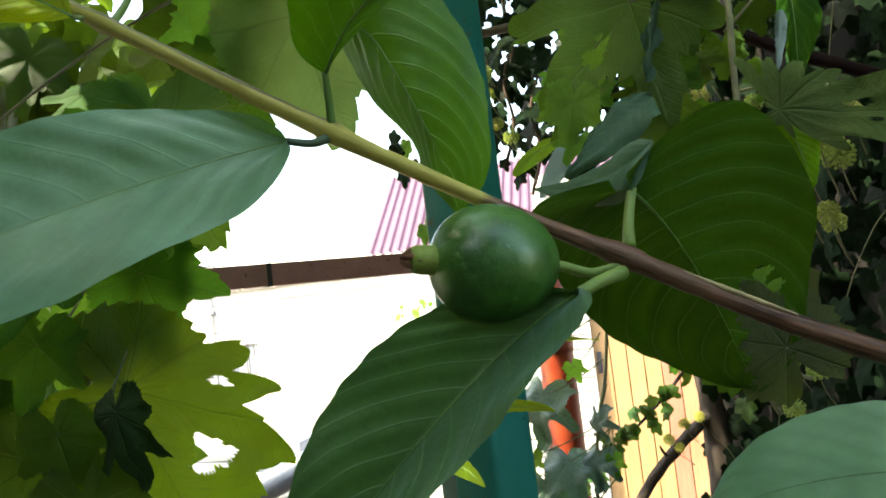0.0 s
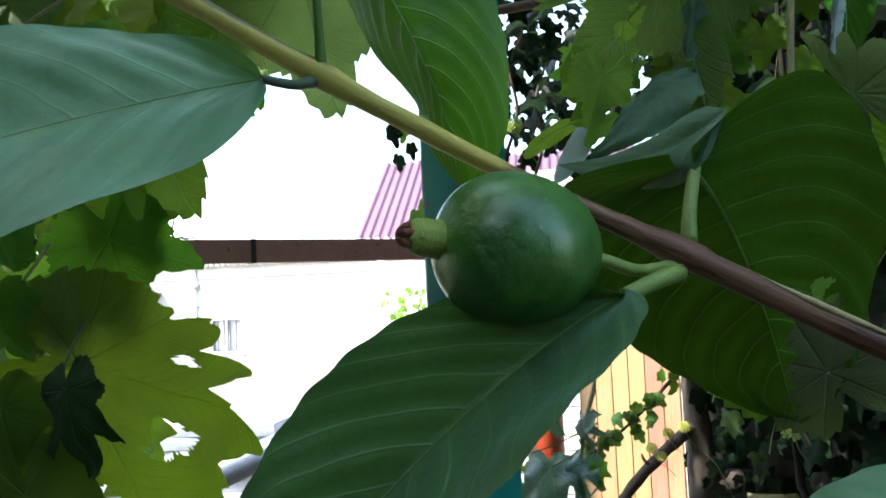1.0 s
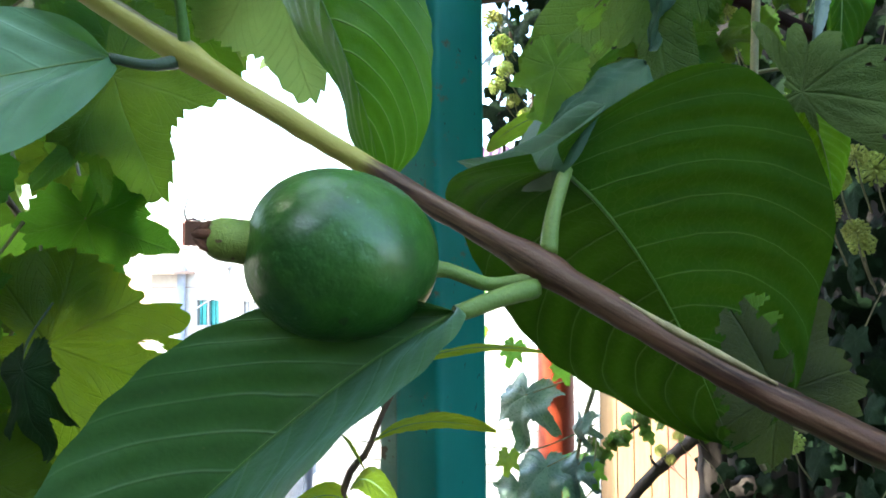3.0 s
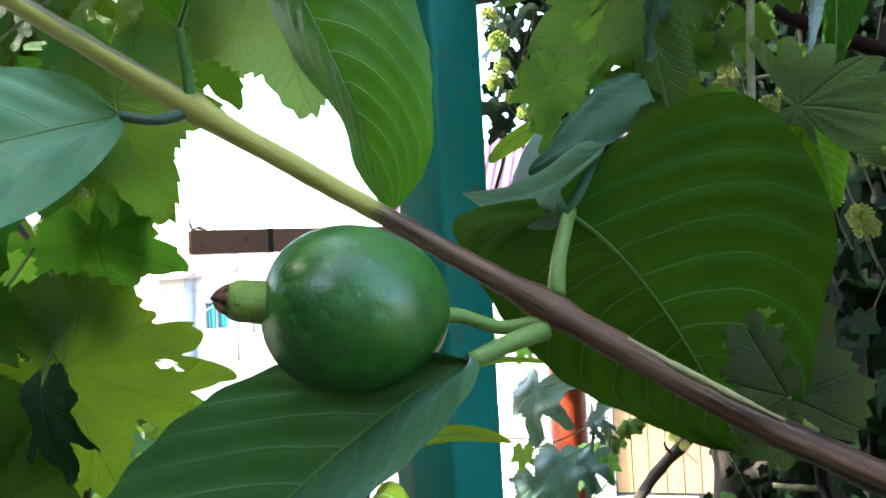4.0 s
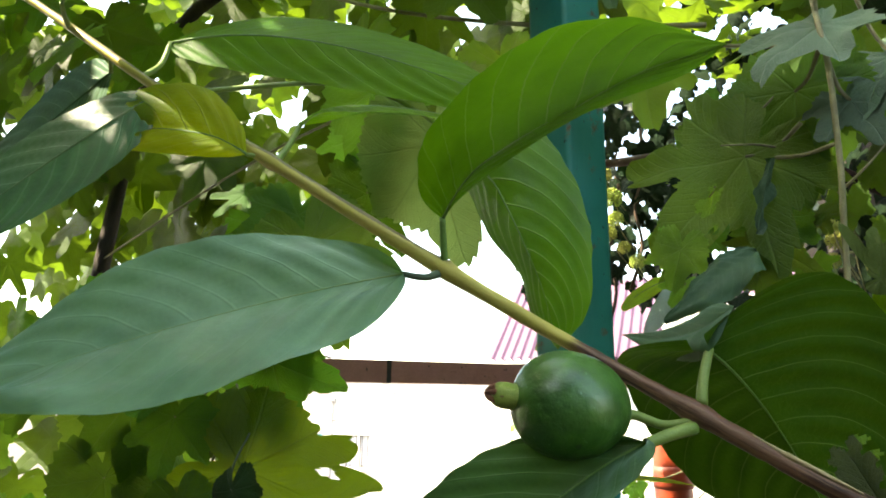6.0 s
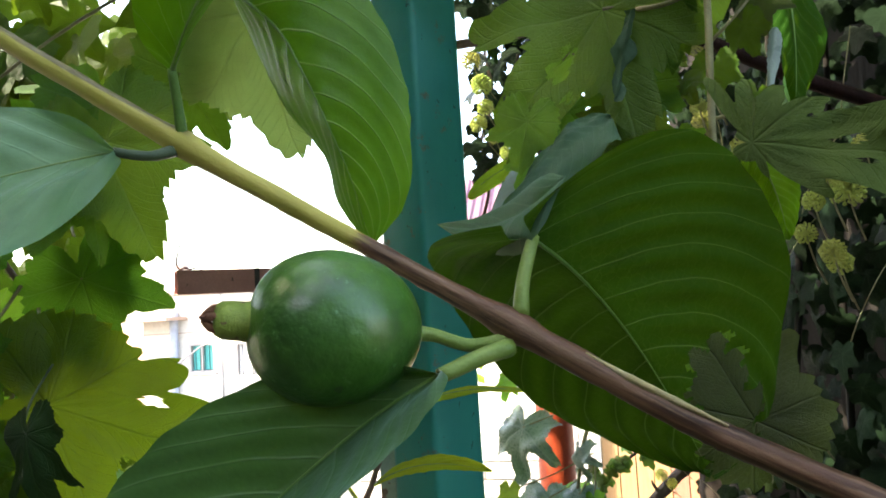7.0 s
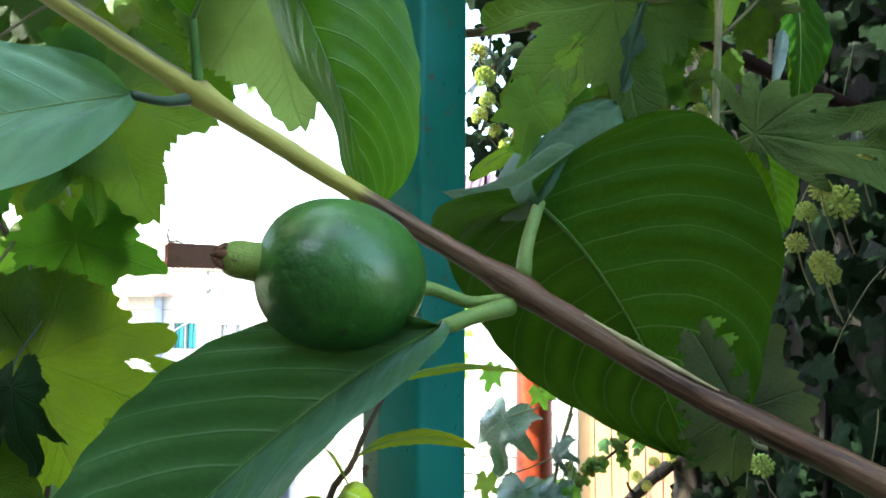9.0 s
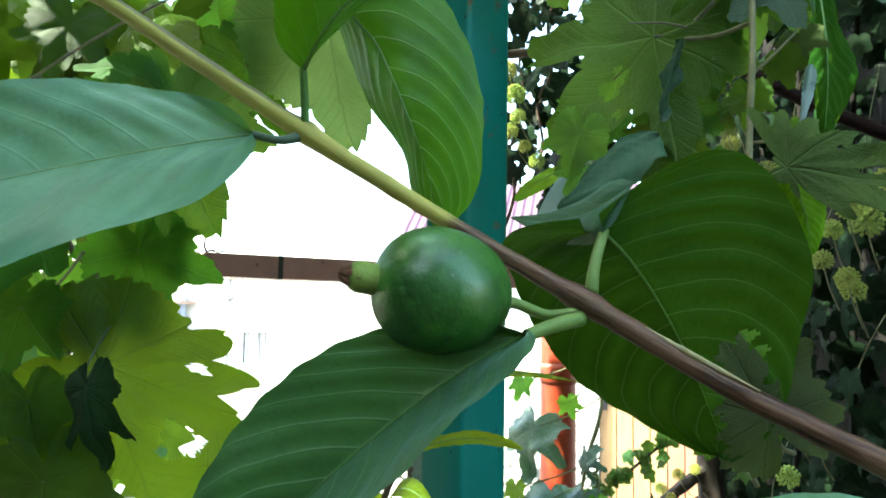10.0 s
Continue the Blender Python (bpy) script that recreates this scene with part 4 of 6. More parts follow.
box(bm, (-0.02, WY - 0.30, -0.25), (0.72, WY - 0.001, -0.14), None, 0.01)
thing("door_step", bm, M_CONCRETE, "low grey concrete step before the plank door", "step", kind="structure")

low = root("low_wall", (-0.6, 3.4, -0.12), "low whitewashed brick planter wall", "wall", kind="structure")
bm = bmesh.new()
box(bm, (-1.05, 3.40, -0.2), (-0.17, 3.60, 0.52))
part("mortar_bed", bm, M_MORTAR, low, smooth=False)

# ---- shed with a pink sheet roof ----
M_PINK = plain_material("pink_sheet_metal", (0.095, 0.042, 0.075), (0.125, 0.058, 0.098), 2.0, 0.6, bump=0.001)
shed = root("shed", (0.0, 8.8, -0.4), "white shed with a pink ribbed sheet roof", "building")
bm = bmesh.new()
box(bm, (-2.15, 8.25, -0.5), (2.4, 10.6, 1.72))
part("wall", bm, M_WHITE, shed, smooth=False)
bm = bmesh.new()
ribs = 46
x0, x1 = -2.32, 2.6
rows_ = []
for y, z in ((8.0, 1.74), (9.55, 2.86), (11.0, 1.74)):
    line = []
    for i in range(ribs * 4 + 1):
        k = i % 4
        line.append((x0 + (x1 - x0) * i / (ribs * 4), y, z + (0.03 if k in (1, 2) else 0.0)))
    rows_.append(line)
for dz in (0.0, -0.012):
    vs = [[bm.verts.new((x, y, z + dz)) for x, y, z in line] for line in rows_]
    for a, b in zip(vs, vs[1:]):
        for i in range(len(a) - 1):
            bm.faces.new((a[i], a[i + 1], b[i + 1], b[i]))
part("roof", bm, M_PINK, shed, "pink ribbed metal roof", smooth=False)

# ---- house across the yard ----
M_PLASTER = plain_material("pale_plaster", (0.56, 0.53, 0.50), (0.66, 0.63, 0.60), 1.2, 0.9, bump=0.004)
M_PEACH = plain_material("bare_brick_gable", (0.55, 0.36, 0.28), (0.66, 0.46, 0.37), 2.0, 0.9, bump=0.004)
M_EAVE = plain_material("weathered_board", (0.30, 0.20, 0.16), (0.42, 0.30, 0.24), 5.0, 0.85)
M_FRAME = plain_material("grey_window_frame", (0.30, 0.28, 0.28), (0.40, 0.38, 0.38), 6.0, 0.7)
M_TEAL = plain_material("teal_shutter", (0.05, 0.36, 0.36), (0.10, 0.45, 0.44), 6.0, 0.6)
M_CURTAIN = plain_material("white_curtain", (0.55, 0.54, 0.56), (0.72, 0.71, 0.72), 4.0, 0.9)
M_PIPE = plain_material("grey_blue_pipe", (0.28, 0.32, 0.42), (0.36, 0.40, 0.50), 6.0, 0.6)
M_TILE = plain_material("old_roof_tile", (0.52, 0.45, 0.41), (0.64, 0.57, 0.53), 5.0, 0.85)
HY = 16.0
house = root("house", (-7.5, HY + 2, -0.75), "pale plastered house with small windows across the yard", "house")


M_PAVE = plain_material("pale_concrete", (0.10, 0.094, 0.085), (0.14, 0.132, 0.12), 1.5, 0.9, bump=0.004)
bm = bmesh.new()
slab = [bm.verts.new(p) for p in ((-14.0, 3.75, -0.115), (0.5, 3.75, -0.115), (0.5, 15.9, -0.722), (-14.0, 15.9, -0.722))]
bm.faces.new(slab)
ext = bmesh.ops.extrude_face_region(bm, geom=list(bm.faces))
bmesh.ops.translate(bm, verts=[v for v in ext["geom"] if isinstance(v, bmesh.types.BMVert)], vec=(0, 0, -0.06))
bmesh.ops.recalc_face_normals(bm, faces=list(bm.faces))
thing("pavement", bm, M_PAVE, "pale sunlit concrete of the yard before the house", "pavement", kind="structure", smooth=False)

W1, W2 = (-8.32, -7.52, -0.12, 0.70), (-9.53, -8.86, 0.02, 0.72)
for a, b in ((-10.75, W2[0]), (W2[0], W2[1]), (W2[1], W1[0]), (W1[0], W1[1]), (W1[1], -2.6)):
    cut = [w for w in (W1, W2) if w[0] == a]
    for z0, z1 in (((-0.8, cut[0][2]), (cut[0][3], 1.93)) if cut else ((-0.8, 1.93),)):
        part("wall_bay", box(bmesh.new(), (a, HY, z0), (b, HY + 0.4, z1)), M_PLASTER, house, smooth=False)
for (wx0, wx1, wz0, wz1), mat, lab in ((W1, M_CURTAIN, "window with white curtains"), (W2, M_TEAL, "window with teal slatted shutter")):
    bm = bmesh.new()
    t = 0.05
    for lo, hi in (((wx0, 0, wz0), (wx1, 0, wz0 + t)), ((wx0, 0, wz1 - t), (wx1, 0, wz1)), ((wx0, 0, wz0 + t), (wx0 + t, 0, wz1 - t)), ((wx1 - t, 0, wz0 + t), (wx1, 0, wz1 - t)), (((wx0 + wx1) / 2 - 0.02, 0, wz0 + t), ((wx0 + wx1) / 2 + 0.02, 0, wz1 - t))):
        box(bm, (lo[0], HY - 0.01, lo[2]), (hi[0], HY + 0.07, hi[2]))
    win = part("window", bm, M_FRAME, house, lab, smooth=False)
    n = 9
    bms = bmesh.new()
    box(bms, (0, 0, 0), ((wx1 - wx0 - 0.12) / n - 0.012, 0.02, wz1 - wz0 - 0.12), None, 0.004)
    me = finish("slat", bms, mat, False)
    for k in range(n):
        alike("slat", me, Matrix.Translation((wx0 + 0.06 + k * (wx1 - wx0 - 0.12) / n, HY + 0.09 + 0.02 * (k % 2), wz0 + 0.06)), win)
    bm = bmesh.new()
    box(bm, (wx0 - 0.06, HY - 0.08, wz0 - 0.05), (wx1 + 0.06, HY - 0.002, wz0), None, 0.005)
    part("sill", bm, M_CONCRETE, win, smooth=False)
    bm = bmesh.new()
    box(bm, (wx0 + 0.01, HY + 0.2, wz0 + 0.01), (wx1 - 0.01, HY + 0.21, wz1 - 0.01))
    part("back_panel", bm, M_HOLLOW, win, "dark sheet for the unlit room behind", smooth=False)
bm = bmesh.new()
box(bm, (-12.2, HY + 0.9, -0.8), (-10.2, HY + 1.2, 2.72))
part("gable", bm, M_PEACH, house, "bare pinkish brick gable", smooth=False)
bms = bmesh.new()
tube(bms, [(0, 0, 0), (0, 0.25, 0.045), (0, 0.5, 0.09)], [0.075, 0.075, 0.07], 10, 2)
tile = finish("roof_tile", bms, M_TILE)
for k in range(54):
    alike("roof_tile", tile, Matrix.Translation((-10.75 + k * 0.151, HY - 0.14, 1.97 + random.uniform(-0.015, 0.015))) @ pose(0, 0, 0, random.uniform(-3, 3), 0, random.uniform(-4, 4)), house)
bm = bmesh.new()
box(bm, (-11.6, HY - 0.9, 1.30), (-9.55, HY - 0.01, 1.38))
part("canopy", bm, M_EAVE, house, "weathered board canopy", smooth=False)
bm = bmesh.new()
tube(bm, [(-9.85, HY - 0.12, -0.8), (-9.85, HY - 0.12, 0.4), (-9.85, HY - 0.12, 1.3), (-9.85, HY - 0.12, 1.55)], 0.10, 14, 2)
part("downpipe", bm, M_PIPE, house, "grey-blue downpipe")
bm = bmesh.new()
tube(bm, [(-8.66, HY - 0.03, -0.8), (-8.66, HY - 0.03, 0.5), (-8.65, HY - 0.03, 1.9)], 0.022, 8, 2)
box(bm, (-8.73, HY - 0.09, 1.42), (-8.58, HY - 0.001, 1.52))
part("cable", bm, M_FRAME, house, "thin conduit with a junction box")
bm = bmesh.new()
tube(bm, [(-9.8, HY - 0.2, 0.2), (-9.1, HY - 0.3, 0.62), (-8.7, HY - 0.2, 0.8)], 0.02, 6, 3)
part("wire", bm, M_FRAME, house)
bm = bmesh.new()
tube(bm, [(-7.9, HY - 0.2, 1.05), (-7.4, HY - 0.3, 1.35), (-6.7, HY - 0.2, 1.8)], 0.014, 6, 3)
part("wire", bm, M_FRAME, house)
for z in (0.98, 1.62):
    bm = bmesh.new()
    box(bm, (-10.75, HY - 0.012, z), (-2.6, HY - 0.001, z + 0.018))
    part("plaster_line", bm, M_EAVE, house, smooth=False)

# ---- dark fork of an old tree and a dead branch before the door ----
tree = root("old_tree_stump", (0.36, 2.0, -0.05), "dark forked old stem overgrown with ivy", "tree")
bm = bmesh.new()
tube(bm, [(0.352, 2.0, -0.08), (0.350, 2.0, 0.40), (0.354, 2.0, 0.62), (0.345, 2.0, 0.80), (0.352, 2.02, 1.10), (0.42, 2.05, 1.6), (0.5, 2.1, 2.1)], [0.050, 0.042, 0.036, 0.030, 0.026, 0.024, 0.02], 12, 5, 0.25)
part("stem", bm, M_BARK, tree)
bm = bmesh.new()
tube(bm, [(0.352, 2.0, 0.60), (0.44, 2.01, 0.612), (0.56, 2.02, 0.62), (0.70, 2.0, 0.68)], [0.034, 0.028, 0.026, 0.022], 10, 5, 0.3)
part("side_limb", bm, M_BARK, tree)
bm = bmesh.new()
tube(bm, [(0.345, 1.99, 0.76), (0.28, 1.97, 0.715), (0.20, 1.95, 0.645), (0.14, 1.93, 0.575), (0.105, 1.92, 0.53)], [0.016, 0.015, 0.014, 0.013, 0.011], 10, 5, 0.25)
tube(bm, [(0.22, 1.95, 0.665), (0.205, 1.94, 0.685), (0.20, 1.93, 0.70)], [0.005, 0.004, 0.002], 6, 3)
part("dead_branch", bm, M_BARK, tree, "broken dark brown branch")
bm = bmesh.new()
tube(bm, [(0.44, 1.93, 0.600), (0.50, 1.90, 0.604), (0.56, 1.90, 0.608), (0.625, 1.90, 0.622)], [0.006, 0.008, 0.009, 0.012], 8, 4, 0.2)
part("dry_stick", bm, M_TWIG, tree, "pale dry broken stick")

# ---- low grey lean-to and a plastic pipe beyond the vine ----
M_SLATE = plain_material("weathered_grey_board", (0.26, 0.28, 0.32), (0.38, 0.40, 0.44), 6.0, 0.85, bump=0.003, stretch=(0.6, 6, 6), amount=0.25)
M_BLUE = plain_material("blue_grey_plastic", (0.05, 0.065, 0.10), (0.08, 0.10, 0.145), 8.0, 0.4, bump=0.0005)
lean = root("board_stack", (-1.95, 3.7, -0.12), "stack of weathered grey boards", "boards")
for k in range(9):
    bm = bmesh.new()
    box(bm, (-0.55 + 0.03 * math.sin(k * 3), -0.16, 0), (0.48 + 0.04 * math.sin(k * 5), 0.16, 0.068), Matrix.Translation((-1.95, 3.7, -0.13 + 0.07 * k)) @ pose(0, 0, 0, 0, 0, 3 * math.sin(k * 2)), 0.004)
    part("board", bm, M_SLATE, lean)
bm = bmesh.new()
tube(bm, [(-2.05, 2.86, 0.17), (-1.74, 2.9, 0.275), (-1.39, 2.95, 0.415), (-1.1, 3.0, 0.53)], 0.062, 20, 4)
tube(bm, [(-1.14, 2.99, -0.11), (-1.13, 2.99, 0.2), (-1.12, 2.99, 0.47)], 0.02, 10, 3)
thing("plastic_pipe", bm, M_BLUE, "blue-grey plastic pipe leaning on a short stake", "pipe", smooth=True)

# ---- grape vine ----
FIVE = [(0, 1.0, 30), (52, 0.86, 27), (-52, 0.86, 27), (110, 0.66, 30), (-110, 0.66, 30), (150, 0.5, 26), (-150, 0.5, 26)]
THREE = [(0, 1.0, 36), (58, 0.82, 32), (-58, 0.82, 32), (118, 0.62, 34), (-118, 0.62, 34), (152, 0.5, 24), (-152, 0.5, 24)]
DEEP = [(0, 1.0, 22), (50, 0.9, 20), (-50, 0.9, 20), (106, 0.7, 22), (-106, 0.7, 22), (150, 0.45, 22), (-150, 0.45, 22)]


def grape_mesh(material, lobes, sinus, seed, holes=(), fine=False, cup=0.12, wave=0.16, tooth=0.12, teeth=30):
    rings, segs = (44, 260) if fine else (6, 104)
    return finish("grape_leaf", lobed("grape_leaf", 1.0, lobes, sinus, teeth, tooth, rings, segs, cup, wave, seed, holes), material)


SHAPES = [grape_mesh(M_GRAPE, FIVE, 0.55, 1.0), grape_mesh(M_GRAPE, THREE, 0.62, 2.0, wave=0.22), grape_mesh(M_GRAPE, DEEP, 0.45, 3.0), grape_mesh(M_GRAPE, THREE, 0.6, 4.0, cup=-0.15)]
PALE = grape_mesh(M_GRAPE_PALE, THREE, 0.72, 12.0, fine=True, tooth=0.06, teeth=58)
DARKS = [grape_mesh(M_GRAPE_DARK, FIVE, 0.58, 13.0), grape_mesh(M_GRAPE_DARK, THREE, 0.62, 14.0, wave=0.25)]
GREYS = [grape_mesh(M_GRAPE_GREY, DEEP, 0.42, 5.0), grape_mesh(M_GRAPE_GREY, FIVE, 0.5, 6.0, wave=0.25)]
CRUMPLED = grape_mesh(M_GRAPE_SHEEN, FIVE, 0.55, 15.0, fine=True, cup=0.5, wave=0.6, tooth=0.10, teeth=34)
STAR = [(0, 1.0, 20), (17, 0.95, 14), (34, 0.60, 12), (60, 0.24, 15), (-18, 0.80, 20), (-42, 0.50, 24), (-76, 0.42, 28), (-106, 0.47, 17), (-127, 0.62, 10)]
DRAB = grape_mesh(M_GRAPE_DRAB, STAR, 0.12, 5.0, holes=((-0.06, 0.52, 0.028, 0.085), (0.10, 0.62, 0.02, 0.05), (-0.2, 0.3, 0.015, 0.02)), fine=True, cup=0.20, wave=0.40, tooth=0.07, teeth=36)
OVATE = [(0, 1.0, 25), (34, 0.80, 26), (-34, 0.80, 26), (80, 0.52, 40), (-80, 0.52, 40), (138, 0.42, 40), (-138, 0.42, 40)]
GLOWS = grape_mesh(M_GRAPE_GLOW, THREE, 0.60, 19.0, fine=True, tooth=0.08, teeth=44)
SHADY = grape_mesh(M_GRAPE_SHADY, OVATE, 0.40, 18.0, fine=True, cup=0.35, wave=0.35, tooth=0.09, teeth=44)
BRIGHTS = [grape_mesh(M_GRAPE_BRIGHT, FIVE, 0.55, 7.0), grape_mesh(M_GRAPE_BRIGHT, THREE, 0.6, 8.0, wave=0.22)]
TORN = [(-14, 0.96, 19), (-32, 0.84, 23), (-52, 0.60, 22), (-80, 0.50, 26), (10, 1.18, 24), (34, 1.30, 32), (72, 0.92, 28), (112, 0.72, 30), (-112, 0.58, 30), (150, 0.5, 26), (-150, 0.5, 26)]
MID = grape_mesh(M_GRAPE_MID, THREE, 0.62, 2.0, wave=0.22, fine=True, tooth=0.075, teeth=52)
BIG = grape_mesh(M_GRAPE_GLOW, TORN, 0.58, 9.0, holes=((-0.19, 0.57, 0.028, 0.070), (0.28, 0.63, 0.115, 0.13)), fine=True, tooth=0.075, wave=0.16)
BROAD = grape_mesh(M_GRAPE_MID, THREE, 0.60, 16.0, fine=True, tooth=0.09, teeth=40, cup=0.25, wave=0.3)
HOLED = grape_mesh(M_GRAPE_MID, FIVE, 0.52, 10.0, holes=((0.0, 0.41, 0.055, 0.115), (-0.62, 0.05, 0.05, 0.04), (0.1, 0.75, 0.04, 0.03), (-0.15, 0.55, 0.03, 0.04), (0.28, 0.42, 0.035, 0.05), (0.05, 0.30, 0.02, 0.03), (-0.45, 0.55, 0.03, 0.03), (0.45, 0.15, 0.03, 0.025)), fine=True, wave=0.2)

vine = root("grape_vine", (-1.0, 1.05, 0.0), "grape vine with large lobed leaves over a pergola", "vine")
bm = bmesh.new()
tube(bm, [(-1.0, 1.05, -0.02), (-0.98, 1.03, 0.5), (-0.96, 1.0, 1.0), (-0.93, 0.98, 1.45), (-0.75, 0.95, 1.85), (0.0, 0.9, 1.95), (0.5, 0.95, 1.98), (1.0, 1.0, 1.9)], [0.022, 0.020, 0.017, 0.014, 0.012, 0.011, 0.009, 0.007], 10, 6, 0.2)
part("trunk", bm, M_BARK, vine)
for pts, r, mat in (
        ([(-0.94, 0.98, 1.3), (-0.62, 0.80, 1.27), (-0.45, 0.74, 1.12), (-0.43, 0.74, 1.0), (-0.46, 0.74, 0.80)], 0.0035, M_CANE),
        ([(-0.94, 0.98, 1.4), (-0.45, 0.74, 1.45), (-0.20, 0.66, 1.47), (0.02, 0.62, 1.46), (0.20, 0.60, 1.42)], 0.0017, M_TWIG),
        ([(0.05, 0.9, 1.95), (0.16, 0.62, 1.60), (0.163, 0.47, 1.38), (0.163, 0.45, 1.288), (0.161, 0.45, 1.24), (0.159, 0.45, 1.195)], 0.0018, M_TWIG),
        ([(0.163, 0.452, 1.288), (0.145, 0.48, 1.292), (0.12, 0.515, 1.306)], 0.0014, M_TWIG),
        ([(-0.62, 0.94, 1.88), (-0.30, 0.78, 1.66), (-0.05, 0.66, 1.52), (0.10, 0.62, 1.47)], 0.0026, M_TWIG),
        ([(0.08, 0.74, 1.415), (0.174, 0.75, 1.383), (0.223, 0.75, 1.355), (0.275, 0.75, 1.324), (0.320, 0.75, 1.301), (0.60, 0.95, 1.25)], 0.0065, M_RUDDY),
        ([(0.5, 0.95, 1.98), (0.34, 0.80, 1.56), (0.22, 0.84, 1.46), (0.05, 0.95, 1.47), (-0.12, 1.05, 1.5)], 0.006, M_CANE)):
    bm = bmesh.new()
    tube(bm, pts, r, 8, 6, 0.1)
    part("cane", bm, mat, vine)


def grape(me, at, r, normal, tip, stalk=None, name="grape_leaf", label=""):
    m = facing(at, normal, tip) @ Matrix.Diagonal((r, r, r, 1))
    ob = alike(name, me, m, vine, label)
    if stalk:
        bm = bmesh.new()
        a, b = Vector(at), Vector(stalk)
        tube(bm, [b, (a + b) / 2 + V(0, 0.004, -0.006), a], [0.0016, 0.0013, 0.0012], 6, 4)
        part("leaf_stalk", bm, M_TWIG, vine)
    return ob


# single leaves that can be told apart
grape(BIG, (-0.362, 0.625, 1.075), 0.142, (0.35, -0.9, 0.12), (0.75, 0.2, -0.28), (-0.40, 0.66, 1.16), label="large torn grape leaf, light shining through")
grape(SHAPES[0], (-0.37, 0.68, 1.185), 0.105, (0.2, -0.95, 0.25), (0.35, 0, -0.9), (-0.43, 0.74, 1.25))
grape(SHADY, (-0.325, 0.560, 1.062), 0.068, (-0.25, -0.95, 0.10), (0.22, 0, -1), label="dark toothed grape leaf hanging half folded")
bm = bmesh.new()
tube(bm, [(-0.352, 0.62, 1.11), (-0.342, 0.585, 1.085), (-0.332, 0.566, 1.068), (-0.325, 0.560, 1.062)], [0.0010, 0.0010, 0.0009, 0.0008], 7, 5, 0.1)
part("leaf_stalk", bm, M_RIBDARK, vine)
grape(DARKS[1], (-0.388, 0.640, 1.106), 0.050, (0.35, -0.9, 0.12), (0.25, 0, 1), (-0.42, 0.67, 1.09))
grape(SHAPES[0], (-0.420, 0.590, 1.125), 0.066, (0.35, -0.9, 0.1), (-0.2, 0, -1), (-0.40, 0.64, 1.18))
grape(GLOWS, (-0.402, 0.585, 1.045), 0.055, (0.45, -0.85, 0.1), (0.3, 0, -1), (-0.40, 0.64, 1.10))
grape(MID, (-0.283, 0.60, 1.290), 0.108, (0.15, -0.97, 0.1), (0.35, 0.1, -0.9), (-0.38, 0.68, 1.33))
grape(SHAPES[3], (-0.40, 0.57, 1.20), 0.09, (0.1, -0.95, 0.3), (-0.2, 0, -1), (-0.44, 0.66, 1.25))
grape(SHAPES[0], (-0.44, 0.60, 1.02), 0.10, (0.3, -0.9, 0.3), (-0.3, 0, -1), (-0.45, 0.7, 1.1))
grape(SHAPES[1], (-0.36, 0.56, 0.985), 0.085, (0.2, -0.9, 0.4), (0.3, 0, -1), (-0.36, 0.62, 1.02))
grape(PALE, (-0.150, 0.61, 1.385), 0.120, (0.05, -0.98, -0.15), (0.15, 0, -1), (-0.20, 0.66, 1.47), label="pale backlit grape leaf")
grape(SHAPES[0], (-0.25, 0.66, 1.36), 0.09, (0.1, -0.98, -0.1), (-0.4, 0, -1), (-0.30, 0.68, 1.46))
grape(HOLED, (0.1150, 0.500, 1.302), 0.098, (-0.10, -0.98, 0.15), (-0.64, 0, -0.77), (0.150, 0.49, 1.318), label="grape leaf with gnawed holes")
grape(BRIGHTS[0], (0.096, 0.600, 1.312), 0.050, (0.0, -0.98, 0.1), (-0.2, 0, -1), (0.11, 0.62, 1.36))
grape(BROAD, (0.150, 0.500, 1.345), 0.078, (-0.25, -0.95, 0.1), (-0.05, 0, -1), (0.163, 0.46, 1.36), label="grape leaf hanging from the cane")
blade("grey_leaf", vine, (0.130, 0.490, 1.296), (0.124, 0.484, 1.272), (0.117, 0.486, 1.244), (-0.004, 0.004, 0.0), (0.003, 0.006, 0.0), M_GREY, a=0.4, b=0.6, rows=36, cols=7, wave=0.010, seed=31.0, rib=0, label="narrow blue-grey leaf turned edge on")
grape(BRIGHTS[1], (0.070, 0.47, 1.234), 0.029, (0.1, -0.97, -0.1), (-0.25, 0, -1), label="small bright young grape leaf")
grape(BRIGHTS[0], (0.070, 0.485, 1.214), 0.019, (0.2, -0.90, 0.20), (-0.5, -0.1, -0.8), (0.08, 0.50, 1.232))
grape(SHAPES[1], (0.116, 0.500, 1.224), 0.026, (0.1, -0.95, 0.1), (0.2, 0, -1))
grape(SHAPES[3], (0.131, 0.515, 1.262), 0.040, (0.1, -0.95, 0.1), (-0.15, 0, -1), (0.150, 0.50, 1.30))
blade("grey_leaf", vine, (0.112, 0.432, 1.221), (0.088, 0.42, 1.206), (0.060, 0.415, 1.181), (-0.0055, 0.004, 0.008), (0.010, -0.006, -0.010), M_GREY, a=0.35, b=0.75, rows=36, cols=7, wave=0.009, seed=23.0, rib=0, label="grey-green leaf turned edge on")
grape(DRAB, (0.1625, 0.383, 1.1935), 0.064, (-0.25, -0.93, 0.25), (0.95, 0.0, -0.27), label="dull olive star-shaped grape leaf")
blade("hanging_leaf", vine, (0.163, 0.392, 1.196), (0.172, 0.388, 1.178), (0.174, 0.390, 1.155), (-0.008, 0.002, -0.003), (0.010, 0.004, 0.002), M_UNDER, a=0.5, b=0.6, rows=40, cols=8, quilt=0.0006, wave=0.003, seed=28.0, rib=0.0005, label="narrow light green leaf with bright veins")
